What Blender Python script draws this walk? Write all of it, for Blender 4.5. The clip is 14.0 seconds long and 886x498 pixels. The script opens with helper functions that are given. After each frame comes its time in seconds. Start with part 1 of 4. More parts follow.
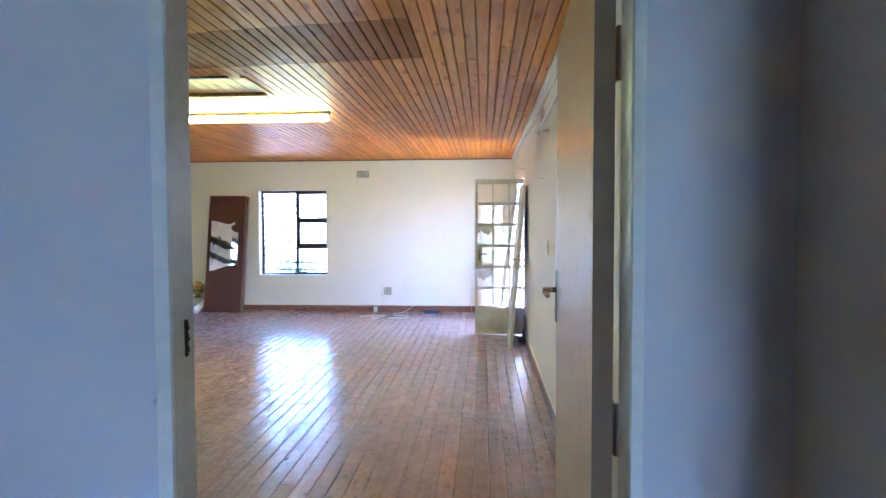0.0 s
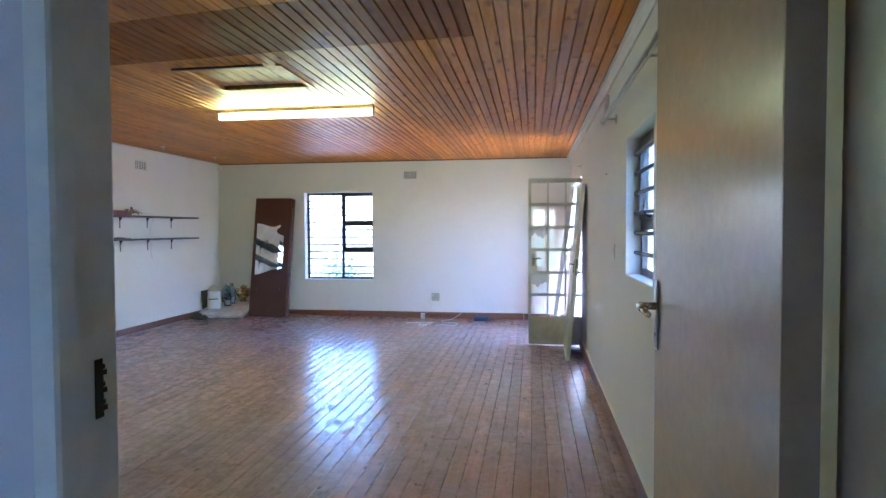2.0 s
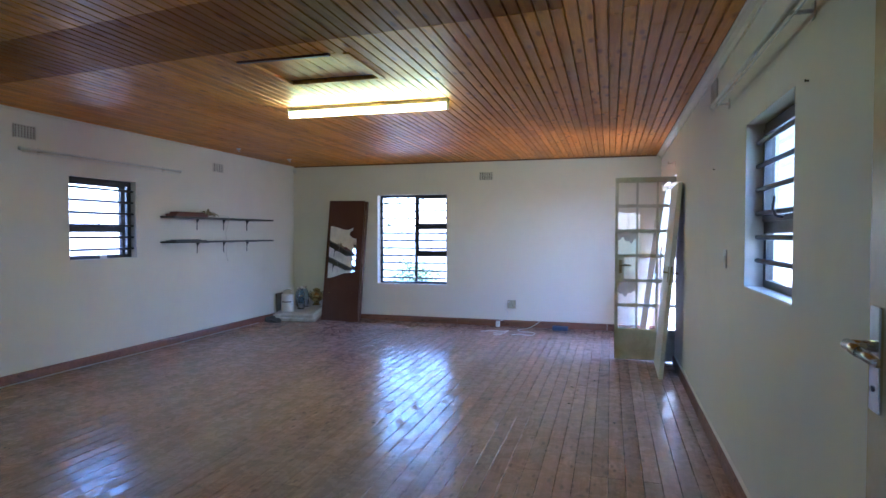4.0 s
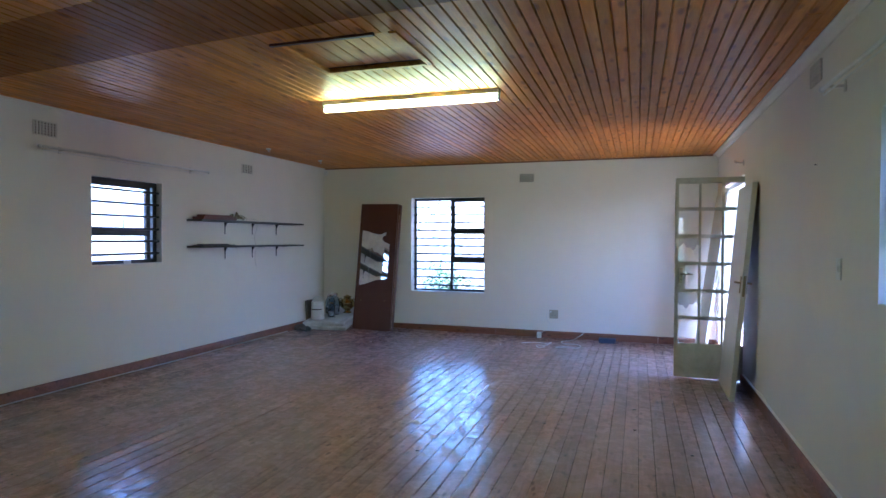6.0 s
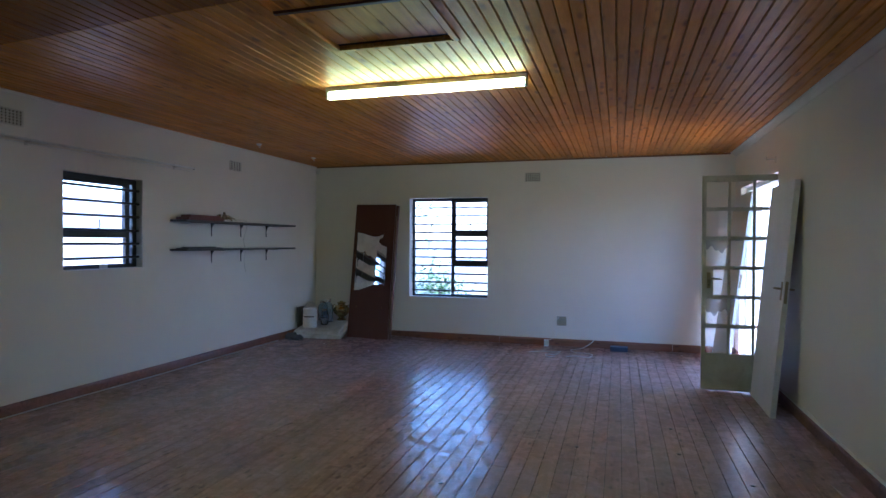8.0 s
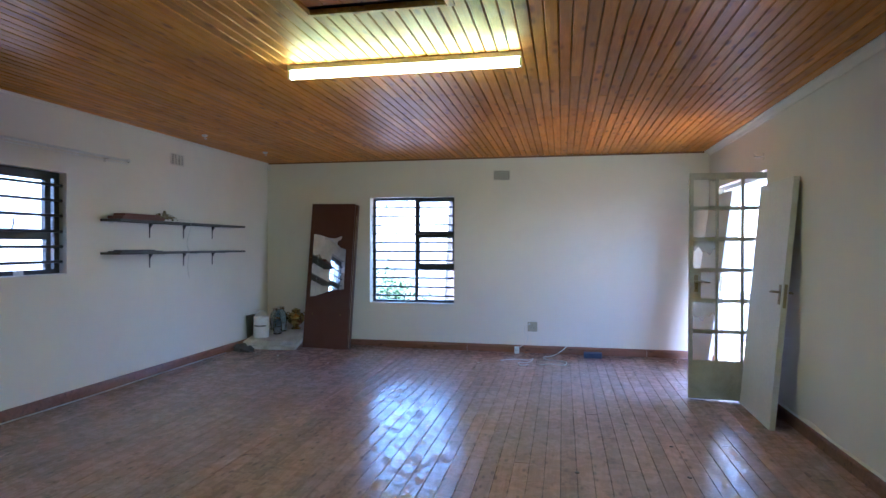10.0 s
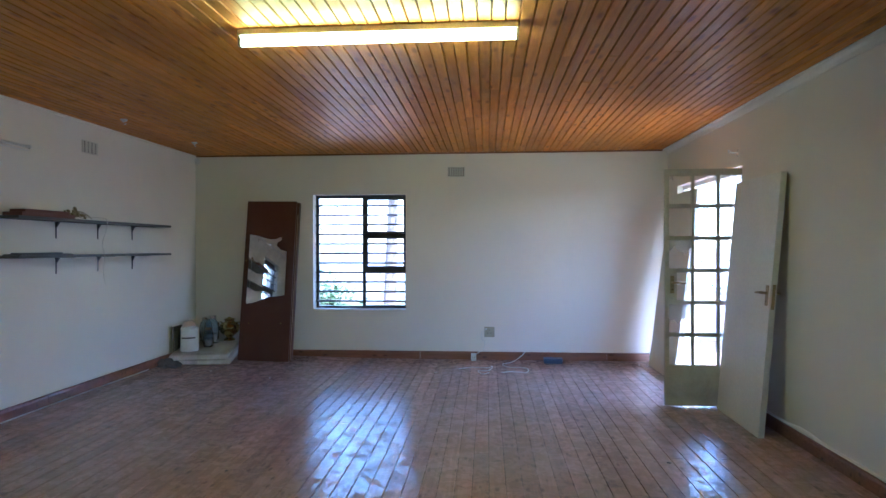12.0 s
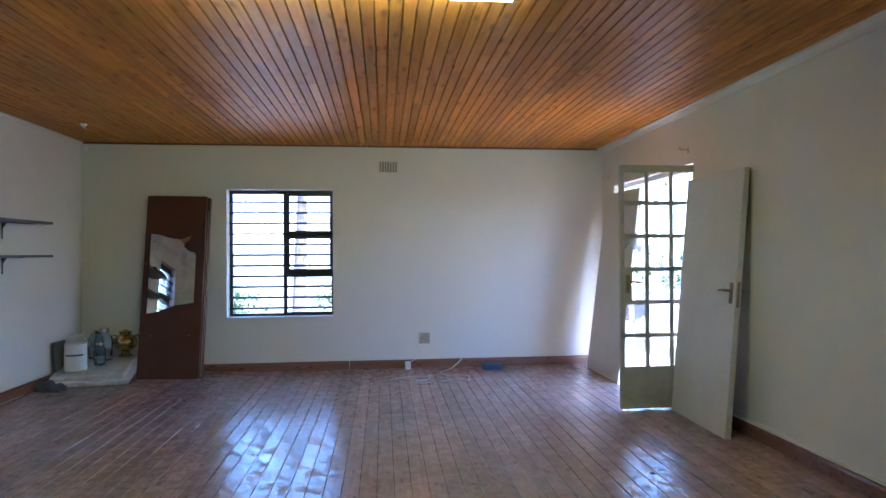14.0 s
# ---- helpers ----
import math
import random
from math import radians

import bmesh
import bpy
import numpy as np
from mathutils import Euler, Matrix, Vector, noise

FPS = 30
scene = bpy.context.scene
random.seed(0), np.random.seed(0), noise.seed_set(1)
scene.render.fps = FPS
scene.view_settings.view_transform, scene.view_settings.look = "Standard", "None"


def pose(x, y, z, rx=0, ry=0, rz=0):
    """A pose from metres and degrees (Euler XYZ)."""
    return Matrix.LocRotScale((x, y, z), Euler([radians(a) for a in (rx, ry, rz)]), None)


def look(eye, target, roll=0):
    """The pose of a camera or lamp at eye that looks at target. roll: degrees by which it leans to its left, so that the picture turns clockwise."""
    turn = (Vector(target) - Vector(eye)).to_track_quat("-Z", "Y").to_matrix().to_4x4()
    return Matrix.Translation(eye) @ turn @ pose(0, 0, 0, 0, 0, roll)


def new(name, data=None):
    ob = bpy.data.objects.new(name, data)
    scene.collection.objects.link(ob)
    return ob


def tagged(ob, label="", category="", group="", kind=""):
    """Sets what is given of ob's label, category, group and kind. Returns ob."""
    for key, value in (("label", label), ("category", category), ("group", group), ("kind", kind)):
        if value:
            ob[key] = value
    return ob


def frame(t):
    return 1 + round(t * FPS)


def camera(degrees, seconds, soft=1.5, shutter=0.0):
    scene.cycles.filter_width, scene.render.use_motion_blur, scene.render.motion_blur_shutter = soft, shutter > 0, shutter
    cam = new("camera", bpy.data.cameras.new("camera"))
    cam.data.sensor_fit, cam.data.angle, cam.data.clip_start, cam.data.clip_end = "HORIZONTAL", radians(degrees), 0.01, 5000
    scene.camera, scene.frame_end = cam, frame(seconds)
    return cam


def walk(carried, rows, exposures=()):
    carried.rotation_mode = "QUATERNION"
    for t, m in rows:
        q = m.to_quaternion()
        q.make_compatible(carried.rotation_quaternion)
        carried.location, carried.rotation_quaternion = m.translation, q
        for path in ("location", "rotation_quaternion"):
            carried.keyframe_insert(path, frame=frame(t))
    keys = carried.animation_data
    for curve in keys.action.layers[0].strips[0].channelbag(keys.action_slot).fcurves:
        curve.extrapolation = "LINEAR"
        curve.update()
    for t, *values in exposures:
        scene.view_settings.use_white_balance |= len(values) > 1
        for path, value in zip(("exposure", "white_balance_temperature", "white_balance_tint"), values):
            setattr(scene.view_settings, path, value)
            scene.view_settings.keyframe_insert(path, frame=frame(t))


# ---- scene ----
cam = camera(74.0, 14.0)
PATH = [
    (0, (0.523, 0.121, 1.457), (0.385, 2.115, 1.374), -0.2),
    (0.5, (0.523, 0.239, 1.442), (0.365, 2.231, 1.363), -0.2),
    (1, (0.508, 0.361, 1.435), (0.311, 2.35, 1.361), -0.2),
    (1.5, (0.487, 0.459, 1.437), (0.24, 2.443, 1.366), -0.2),
    (2, (0.466, 0.575, 1.43), (0.163, 2.551, 1.363), -0.2),
    (2.5, (0.448, 0.701, 1.431), (0.082, 2.666, 1.366), -0.2),
    (3, (0.434, 0.814, 1.423), (0.004, 2.766, 1.363), -0.0),
    (3.5, (0.412, 0.896, 1.417), (-0.081, 2.833, 1.362), 0.0),
    (4, (0.361, 0.98, 1.418), (-0.187, 2.902, 1.366), 0.1),
    (6.5, (-0.05, 1.501, 1.412), (-0.68, 3.399, 1.38), 0.3),
    (7, (-0.158, 1.607, 1.412), (-0.781, 3.507, 1.381), 0.4),
    (7.5, (-0.279, 1.69, 1.411), (-0.881, 3.597, 1.385), 0.4),
    (8, (-0.358, 1.779, 1.403), (-0.93, 3.696, 1.38), 0.3),
    (10.5, (-0.814, 2.324, 1.393), (-1.147, 4.296, 1.383), 0.1),
    (11, (-0.913, 2.43, 1.39), (-1.174, 4.413, 1.383), -0.0),
    (11.5, (-1.01, 2.547, 1.382), (-1.214, 4.537, 1.375), -0.1),
    (12, (-1.122, 2.67, 1.376), (-1.271, 4.665, 1.371), -0.1),
    (12.5, (-1.213, 2.782, 1.372), (-1.301, 4.78, 1.366), -0.2),
    (13, (-1.314, 2.908, 1.366), (-1.331, 4.908, 1.367), -0.1),
    (13.5, (-1.422, 3.036, 1.366), (-1.342, 5.035, 1.367), -0.3),
    (14, (-1.561, 3.14, 1.326), (-1.358, 5.13, 1.337), -0.3),
]
EXPOSURE = [(0, 5.1, 4540, 25), (2, 4.5, 4370, 24), (4, 3.93, 4300, 24), (6.5, 3.56, 4270, 23), (7.5, 3.08, 4270, 23), (8.2, 3.04, 4280, 23), (10.5, 3.93, 4370, 21), (12.5, 3.52, 4390, 20), (13, 3.44, 4400, 20), (14, 3.72, 4430, 20)]
walk(cam, [(t, look(eye, target, roll)) for t, eye, target, roll in PATH], EXPOSURE)

# ---- world and sun ----
SUN_EL, SUN_AZ = radians(66), radians(128)          # azimuth clockwise from +y
world = bpy.data.worlds.new("sky")
scene.world = world
world.use_nodes = True
wn = world.node_tree.nodes
sky = wn.new("ShaderNodeTexSky")
sky.sky_type, sky.sun_disc = "NISHITA", False
sky.sun_elevation, sky.sun_rotation = SUN_EL, SUN_AZ
sky.air_density, sky.dust_density = 1.3, 0.6
wn["Background"].inputs["Strength"].default_value = 0.15
world.node_tree.links.new(sky.outputs["Color"], wn["Background"].inputs["Color"])
sun_data = bpy.data.lights.new("sun", "SUN")
sun_data.energy, sun_data.angle, sun_data.color = 4.5, radians(0.53), (1.0, 0.94, 0.84)
sun = new("sun", sun_data)
to_sun = Vector((math.sin(SUN_AZ) * math.cos(SUN_EL), math.cos(SUN_AZ) * math.cos(SUN_EL), math.sin(SUN_EL)))
sun.matrix_world = look(to_sun * 40, (0, 0, 0))
TUBE_POWER = 6.0                                    # emission of the fluorescent tube

# ---- mesh helpers ----


def box(bm, x0, x1, y0, y1, z0, z1, bevel=0.0, m=None, seg=2):
    """A box, with rounded edges where bevel is given."""
    r = bmesh.ops.create_cube(bm, size=1.0, matrix=Matrix.Translation(((x0 + x1) / 2, (y0 + y1) / 2, (z0 + z1) / 2)) @ Matrix.Diagonal((x1 - x0, y1 - y0, z1 - z0, 1)))
    vs = r["verts"]
    if bevel > 0:
        es = list({e for v in vs for e in v.link_edges})
        r = bmesh.ops.bevel(bm, geom=es, offset=bevel, segments=seg, affect="EDGES", profile=0.6)
        vs = list({v for f in r["faces"] for v in f.verts} | {v for v in vs if v.is_valid})
    if m is not None:
        bmesh.ops.transform(bm, matrix=m, verts=vs)
    return vs


def rod(bm, p, q, r, n=10, r2=None):
    """A round bar from p to q."""
    p, q = Vector(p), Vector(q)
    d = q - p
    m = Matrix.Translation((p + q) / 2) @ d.to_track_quat("Z", "Y").to_matrix().to_4x4()
    bmesh.ops.create_cone(bm, cap_ends=True, segments=n, radius1=r, radius2=r if r2 is None else r2, depth=d.length, matrix=m)


def lathe(bm, profile, n=28, m=None):
    """A turned shape from (radius, height) pairs."""
    rings = []
    for r, z in profile:
        rings.append([bm.verts.new((r * math.cos(2 * math.pi * i / n), r * math.sin(2 * math.pi * i / n), z)) for i in range(n)])
    for a, b in zip(rings, rings[1:]):
        for i in range(n):
            bm.faces.new((a[i], a[(i + 1) % n], b[(i + 1) % n], b[i]))
    bm.faces.new(list(reversed(rings[0])))
    bm.faces.new(rings[-1])
    if m is not None:
        bmesh.ops.transform(bm, matrix=m, verts=[v for ring in rings for v in ring])


def sheet(u0, u1, v0, v1, w0, w1, holes=(), m=None):
    """A slab in x-z, thick in y, with square holes (u0, u1, v0, v1) going through."""
    us = sorted({u0, u1, *[h[0] for h in holes], *[h[1] for h in holes]})
    vs = sorted({v0, v1, *[h[2] for h in holes], *[h[3] for h in holes]})
    us, vs = [u for u in us if u0 <= u <= u1], [v for v in vs if v0 <= v <= v1]
    bm = bmesh.new()
    pts = {}

    def vert(i, j, k):
        if (i, j, k) not in pts:
            pts[i, j, k] = bm.verts.new((us[i], w1 if k else w0, vs[j]))
        return pts[i, j, k]

    def solid(i, j):
        if i < 0 or j < 0 or i >= len(us) - 1 or j >= len(vs) - 1:
            return False
        cu, cv = (us[i] + us[i + 1]) / 2, (vs[j] + vs[j + 1]) / 2
        return not any(h[0] < cu < h[1] and h[2] < cv < h[3] for h in holes)

    for i in range(len(us) - 1):
        for j in range(len(vs) - 1):
            if not solid(i, j):
                continue
            for k in (0, 1):
                bm.faces.new([vert(i, j, k), vert(i + 1, j, k), vert(i + 1, j + 1, k), vert(i, j + 1, k)])
            for di, dj, a, b in ((-1, 0, (i, j), (i, j + 1)), (1, 0, (i + 1, j), (i + 1, j + 1)), (0, -1, (i, j), (i + 1, j)), (0, 1, (i, j + 1), (i + 1, j + 1))):
                if not solid(i + di, j + dj):
                    bm.faces.new([vert(*a, 0), vert(*b, 0), vert(*b, 1), vert(*a, 1)])
    bmesh.ops.recalc_face_normals(bm, faces=bm.faces)
    if m is not None:
        bm.transform(m)
    return bm


def mesh_of(name, bm, material, smooth=False):
    me = bpy.data.meshes.new(name)
    bm.normal_update()
    bm.to_mesh(me)
    bm.free()
    me.materials.append(material)
    if smooth:
        me.polygons.foreach_set("use_smooth", [True] * len(me.polygons))
    return me


def part(name, bm, material, parent, label="", smooth=False):
    """One mesh object under a thing or a part."""
    ob = new(name, mesh_of(name, bm, material, smooth))
    ob.parent = parent
    if label:
        tagged(ob, label)
    return ob


def thing(name, m, label, category, group=""):
    """An Empty at a thing's base."""
    ob = new(name)
    ob.empty_display_size = 0.1
    ob.matrix_basis = m
    return tagged(ob, label, category, group)


def solid_thing(name, bm, material, m, label, category, group="", smooth=False):
    ob = new(name, mesh_of(name, bm, material, smooth))
    ob.matrix_basis = m
    return tagged(ob, label, category, group)


def setting(name, bm, material, label="", smooth=False):
    return tagged(new(name, mesh_of(name, bm, material, smooth)), label, kind="structure")


def tube_curve(name, points, r, material, parent=None):
    """A cable along points, as a mesh tube."""
    bm = bmesh.new()
    pts = [Vector(p) for p in points]
    fine = []
    for i in range(len(pts) - 1):
        p0, p1, p2, p3 = pts[max(i - 1, 0)], pts[i], pts[i + 1], pts[min(i + 2, len(pts) - 1)]
        for k in range(6):
            t = k / 6
            fine.append(0.5 * ((2 * p1) + (p2 - p0) * t + (2 * p0 - 5 * p1 + 4 * p2 - p3) * t * t + (3 * p1 - p0 - 3 * p2 + p3) * t ** 3))
    fine.append(pts[-1])
    rings = []
    for i, p in enumerate(fine):
        d = (fine[min(i + 1, len(fine) - 1)] - fine[max(i - 1, 0)]).normalized()
        q = d.to_track_quat("Z", "Y")
        rings.append([bm.verts.new(p + q @ Vector((r * math.cos(a * math.pi / 3), r * math.sin(a * math.pi / 3), 0))) for a in range(6)])
    for a, b in zip(rings, rings[1:]):
        for i in range(6):
            bm.faces.new((a[i], a[(i + 1) % 6], b[(i + 1) % 6], b[i]))
    bmesh.ops.recalc_face_normals(bm, faces=bm.faces)
    ob = new(name, mesh_of(name, bm, material, True))
    if parent:
        ob.parent = parent
    return ob


# ---- materials ----


def shader(name):
    m = bpy.data.materials.new(name)
    m.use_nodes = True
    nt = m.node_tree
    return m, nt, nt.nodes["Principled BSDF"]


def node(nt, kind, **values):
    n = nt.nodes.new(kind)
    for k, v in values.items():
        n.inputs[k].default_value = v
    return n


def ramp(nt, fac, stops):
    r = nt.nodes.new("ShaderNodeValToRGB")
    el = r.color_ramp.elements
    while len(el) < len(stops):
        el.new(0.5)
    for e, (p, c) in zip(el, stops):
        e.position, e.color = p, (*c, 1)
    nt.links.new(fac, r.inputs["Fac"])
    return r


def blend(nt, fac, a, b, mode="MIX"):
    n = nt.nodes.new("ShaderNodeMix")
    n.data_type, n.blend_type = "RGBA", mode
    for sock, v in ((n.inputs[0], fac), (n.inputs[6], a), (n.inputs[7], b)):
        if isinstance(v, (int, float)):
            sock.default_value = v
        elif isinstance(v, tuple):
            sock.default_value = (*v, 1)
        else:
            nt.links.new(v, sock)
    return n.outputs[2]


def coords(nt, scale=(1, 1, 1), kind="Object"):
    tc = nt.nodes.new("ShaderNodeTexCoord")
    mp = node(nt, "ShaderNodeMapping", Scale=scale)
    nt.links.new(tc.outputs[kind], mp.inputs["Vector"])
    return mp.outputs["Vector"]


def noise_tex(nt, vec, scale, detail=4, rough=0.55, distort=0.0):
    n = node(nt, "ShaderNodeTexNoise", Scale=scale, Detail=detail, Roughness=rough, Distortion=distort)
    nt.links.new(vec, n.inputs["Vector"])
    return n.outputs["Fac"]


def bump(nt, bsdf, height, strength, distance=0.01):
    b = node(nt, "ShaderNodeBump", Strength=strength, Distance=distance)
    nt.links.new(height, b.inputs["Height"])
    nt.links.new(b.outputs["Normal"], bsdf.inputs["Normal"])


def painted(name, c, dirt, rough=0.5, spec=0.5, grain=60.0, patch=1.2, strength=0.15, amount=0.5, metallic=0.0):
    """A painted or plain surface: broad stains, fine grain, slight relief."""
    m, nt, p = shader(name)
    v = coords(nt)
    broad = ramp(nt, noise_tex(nt, v, patch, 6, 0.6, 0.4), [(0.42, (0, 0, 0)), (0.75, (1, 1, 1))])
    fine = noise_tex(nt, v, grain, 3)
    k = node(nt, "ShaderNodeMath")
    k.operation = "MULTIPLY"
    nt.links.new(broad.outputs["Color"], k.inputs[0])
    k.inputs[1].default_value = amount
    col = blend(nt, k.outputs[0], c, dirt)
    lo = ramp(nt, fine, [(0.3, (0.9, 0.9, 0.9)), (0.7, (1, 1, 1))])
    nt.links.new(blend(nt, 1.0, col, lo.outputs["Color"], "MULTIPLY"), p.inputs["Base Color"])
    rr = node(nt, "ShaderNodeMapRange")
    rr.inputs["To Min"].default_value, rr.inputs["To Max"].default_value = rough * 0.8, min(1, rough * 1.25)
    nt.links.new(noise_tex(nt, v, patch * 6, 4), rr.inputs["Value"])
    nt.links.new(rr.outputs["Result"], p.inputs["Roughness"])
    p.inputs["Specular IOR Level"].default_value = spec
    p.inputs["Metallic"].default_value = metallic
    bump(nt, p, fine, strength, 0.004)
    return m


def plaster(name, c, dirt, rough=0.6):
    """Hand-floated plaster under old paint: trowel swells, scuffs, fine stipple."""
    m, nt, p = shader(name)
    v = coords(nt)
    swell = noise_tex(nt, v, 2.2, 3, 0.5)
    stip = noise_tex(nt, v, 90, 3)
    stain = ramp(nt, noise_tex(nt, v, 0.9, 8, 0.65, 0.6), [(0.48, (0, 0, 0)), (0.8, (1, 1, 1))])
    scuff = ramp(nt, noise_tex(nt, coords(nt, (1, 1, 3)), 5, 8, 0.75, 1.5), [(0.66, (0, 0, 0)), (0.74, (1, 1, 1))])
    a = node(nt, "ShaderNodeMath")
    a.operation = "MULTIPLY"
    nt.links.new(stain.outputs["Color"], a.inputs[0])
    a.inputs[1].default_value = 0.35
    b = node(nt, "ShaderNodeMath")
    b.operation = "MULTIPLY"
    nt.links.new(scuff.outputs["Color"], b.inputs[0])
    b.inputs[1].default_value = 0.22
    col = blend(nt, b.outputs[0], blend(nt, a.outputs[0], c, dirt), tuple(x * 0.6 for x in dirt))
    nt.links.new(col, p.inputs["Base Color"])
    p.inputs["Roughness"].default_value = rough
    add = node(nt, "ShaderNodeMath")
    add.operation = "MULTIPLY_ADD"
    nt.links.new(stip, add.inputs[0])
    add.inputs[1].default_value = 0.12
    nt.links.new(swell, add.inputs[2])
    bump(nt, p, add.outputs[0], 0.35, 0.012)
    return m


def boarded(name, light, dark, knot, rough, coat, per_island, along, wear=0.0, vary=0.35, gloss_bump=0.1, coat_rough=0.15, spec=0.5, varnish=(1, 1, 1), knots=(15.0, 5.6), knot_size=(0.10, 0.23), patches=(7.0, 0.40, 0.55), coat_ior=1.5):
    """Timber boards: grain drawn out along one axis, knots, a tone for each board, worn patches."""
    m, nt, p = shader(name)
    tc = nt.nodes.new("ShaderNodeTexCoord")
    if per_island:
        rnd = nt.nodes.new("ShaderNodeNewGeometry").outputs["Random Per Island"]
    else:
        rnd = nt.nodes.new("ShaderNodeObjectInfo").outputs["Random"]
    far = node(nt, "ShaderNodeCombineXYZ")
    sc = node(nt, "ShaderNodeMath")
    sc.operation = "MULTIPLY"
    nt.links.new(rnd, sc.inputs[0])
    sc.inputs[1].default_value = 37.0
    for i in (0, 1, 2):
        nt.links.new(sc.outputs[0], far.inputs[i])
    shift = nt.nodes.new("ShaderNodeVectorMath")
    shift.operation = "ADD"
    nt.links.new(tc.outputs["Object"], shift.inputs[0])
    nt.links.new(far.outputs[0], shift.inputs[1])
    s = [1.0, 1.0, 1.0]
    s[along] = 0.07
    mp = node(nt, "ShaderNodeMapping", Scale=s)
    nt.links.new(shift.outputs[0], mp.inputs["Vector"])
    grain = noise_tex(nt, mp.outputs["Vector"], 55, 6, 0.65, 1.2)
    fig = noise_tex(nt, mp.outputs["Vector"], 14, 3, 0.5, 2.0)
    col = ramp(nt, fig, [(0.3, dark), (0.7, light)]).outputs["Color"]
    g = ramp(nt, grain, [(0.25, (0.70, 0.66, 0.62)), (0.65, (1, 1, 1))])
    col = blend(nt, 0.75, col, g.outputs["Color"], "MULTIPLY")
    tone = ramp(nt, rnd, [(0.0, (1 - vary, 1 - vary * 1.1, 1 - vary * 1.2)), (0.5, (0.92, 0.92, 0.92)), (1.0, (1.12, 1.1, 1.05))])
    col = blend(nt, 1.0, col, tone.outputs["Color"], "MULTIPLY")
    ks = [knots[0]] * 3
    ks[along] = knots[1]
    mk = node(nt, "ShaderNodeMapping", Scale=ks)
    nt.links.new(shift.outputs[0], mk.inputs["Vector"])
    vor = node(nt, "ShaderNodeTexVoronoi", Scale=1.0)
    nt.links.new(mk.outputs["Vector"], vor.inputs["Vector"])
    kn = ramp(nt, vor.outputs["Distance"], [(knot_size[0], (0.9, 0.9, 0.9)), (knot_size[1], (0, 0, 0))])
    col = blend(nt, kn.outputs["Color"], col, knot)
    v = nt.nodes.new("ShaderNodeNewGeometry").outputs["Position"]
    if wear:
        worn = ramp(nt, noise_tex(nt, v, 1.3, 8, 0.7, 0.8), [(0.45, (0, 0, 0)), (0.62, (1, 1, 1))])
        k = node(nt, "ShaderNodeMath")
        k.operation = "MULTIPLY"
        nt.links.new(worn.outputs["Color"], k.inputs[0])
        k.inputs[1].default_value = wear
        col = blend(nt, k.outputs[0], col, blend(nt, 1.0, col, (1.25, 1.45, 1.55), "MULTIPLY"))
        spots = ramp(nt, noise_tex(nt, v, 9, 6, 0.7, 0.5), [(0.3, (0.35, 0.33, 0.33)), (0.42, (1, 1, 1))])
        col = blend(nt, 0.8, col, spots.outputs["Color"], "MULTIPLY")
        dust = ramp(nt, noise_tex(nt, v, 0.8, 7, 0.6, 0.7), [(0.42, (0, 0, 0)), (0.72, (0.55, 0.55, 0.55))])
        col = blend(nt, dust.outputs["Color"], col, (0.33, 0.27, 0.25))
    nt.links.new(col, p.inputs["Base Color"])
    rr = node(nt, "ShaderNodeMapRange")
    rr.inputs["To Min"].default_value, rr.inputs["To Max"].default_value = rough * 0.7, min(1, rough * 1.5)
    nt.links.new(noise_tex(nt, v, 4.0, 6, 0.65), rr.inputs["Value"])
    nt.links.new(rr.outputs["Result"], p.inputs["Roughness"])
    p.inputs["Coat IOR"].default_value = coat_ior
    p.inputs["Specular IOR Level"].default_value = spec
    p.inputs["Specular Tint"].default_value = (*varnish, 1)
    cw = node(nt, "ShaderNodeMapRange")
    cw.inputs["From Min"].default_value, cw.inputs["From Max"].default_value = patches[1:]
    cw.inputs["To Min"].default_value, cw.inputs["To Max"].default_value = coat * 0.15, coat
    nt.links.new(noise_tex(nt, v, patches[0], 9, 0.66, 0.9), cw.inputs["Value"])
    nt.links.new(cw.outputs["Result"], p.inputs["Coat Weight"])
    cr = node(nt, "ShaderNodeMapRange")
    cr.inputs["From Min"].default_value, cr.inputs["From Max"].default_value = 0.35, 0.65
    cr.inputs["To Min"].default_value, cr.inputs["To Max"].default_value = coat_rough * 0.5, coat_rough * 1.7
    nt.links.new(noise_tex(nt, v, 3.1, 8, 0.7, 0.6), cr.inputs["Value"])
    nt.links.new(cr.outputs["Result"], p.inputs["Coat Roughness"])
    lump = node(nt, "ShaderNodeMath")
    lump.operation = "MULTIPLY_ADD"
    nt.links.new(grain, lump.inputs[0])
    lump.inputs[1].default_value = 0.12
    nt.links.new(noise_tex(nt, v, 22, 6, 0.66, 0.5), lump.inputs[2])
    b = node(nt, "ShaderNodeBump", Strength=gloss_bump, Distance=0.01)
    nt.links.new(lump.outputs[0], b.inputs["Height"])
    nt.links.new(b.outputs["Normal"], p.inputs["Normal"])
    nt.links.new(b.outputs["Normal"], p.inputs["Coat Normal"])
    return m


def glassy(name, colour=(1, 1, 1), rough=0.0):
    m, nt, p = shader(name)
    v = coords(nt)
    dust = ramp(nt, noise_tex(nt, v, 6, 6, 0.7), [(0.4, (0.0, 0.0, 0.0)), (0.8, (0.06, 0.06, 0.06))])
    nt.links.new(dust.outputs["Color"], p.inputs["Roughness"])
    p.inputs["Base Color"].default_value = (*colour, 1)
    p.inputs["Transmission Weight"].default_value = 1.0
    p.inputs["IOR"].default_value = 1.45
    return m


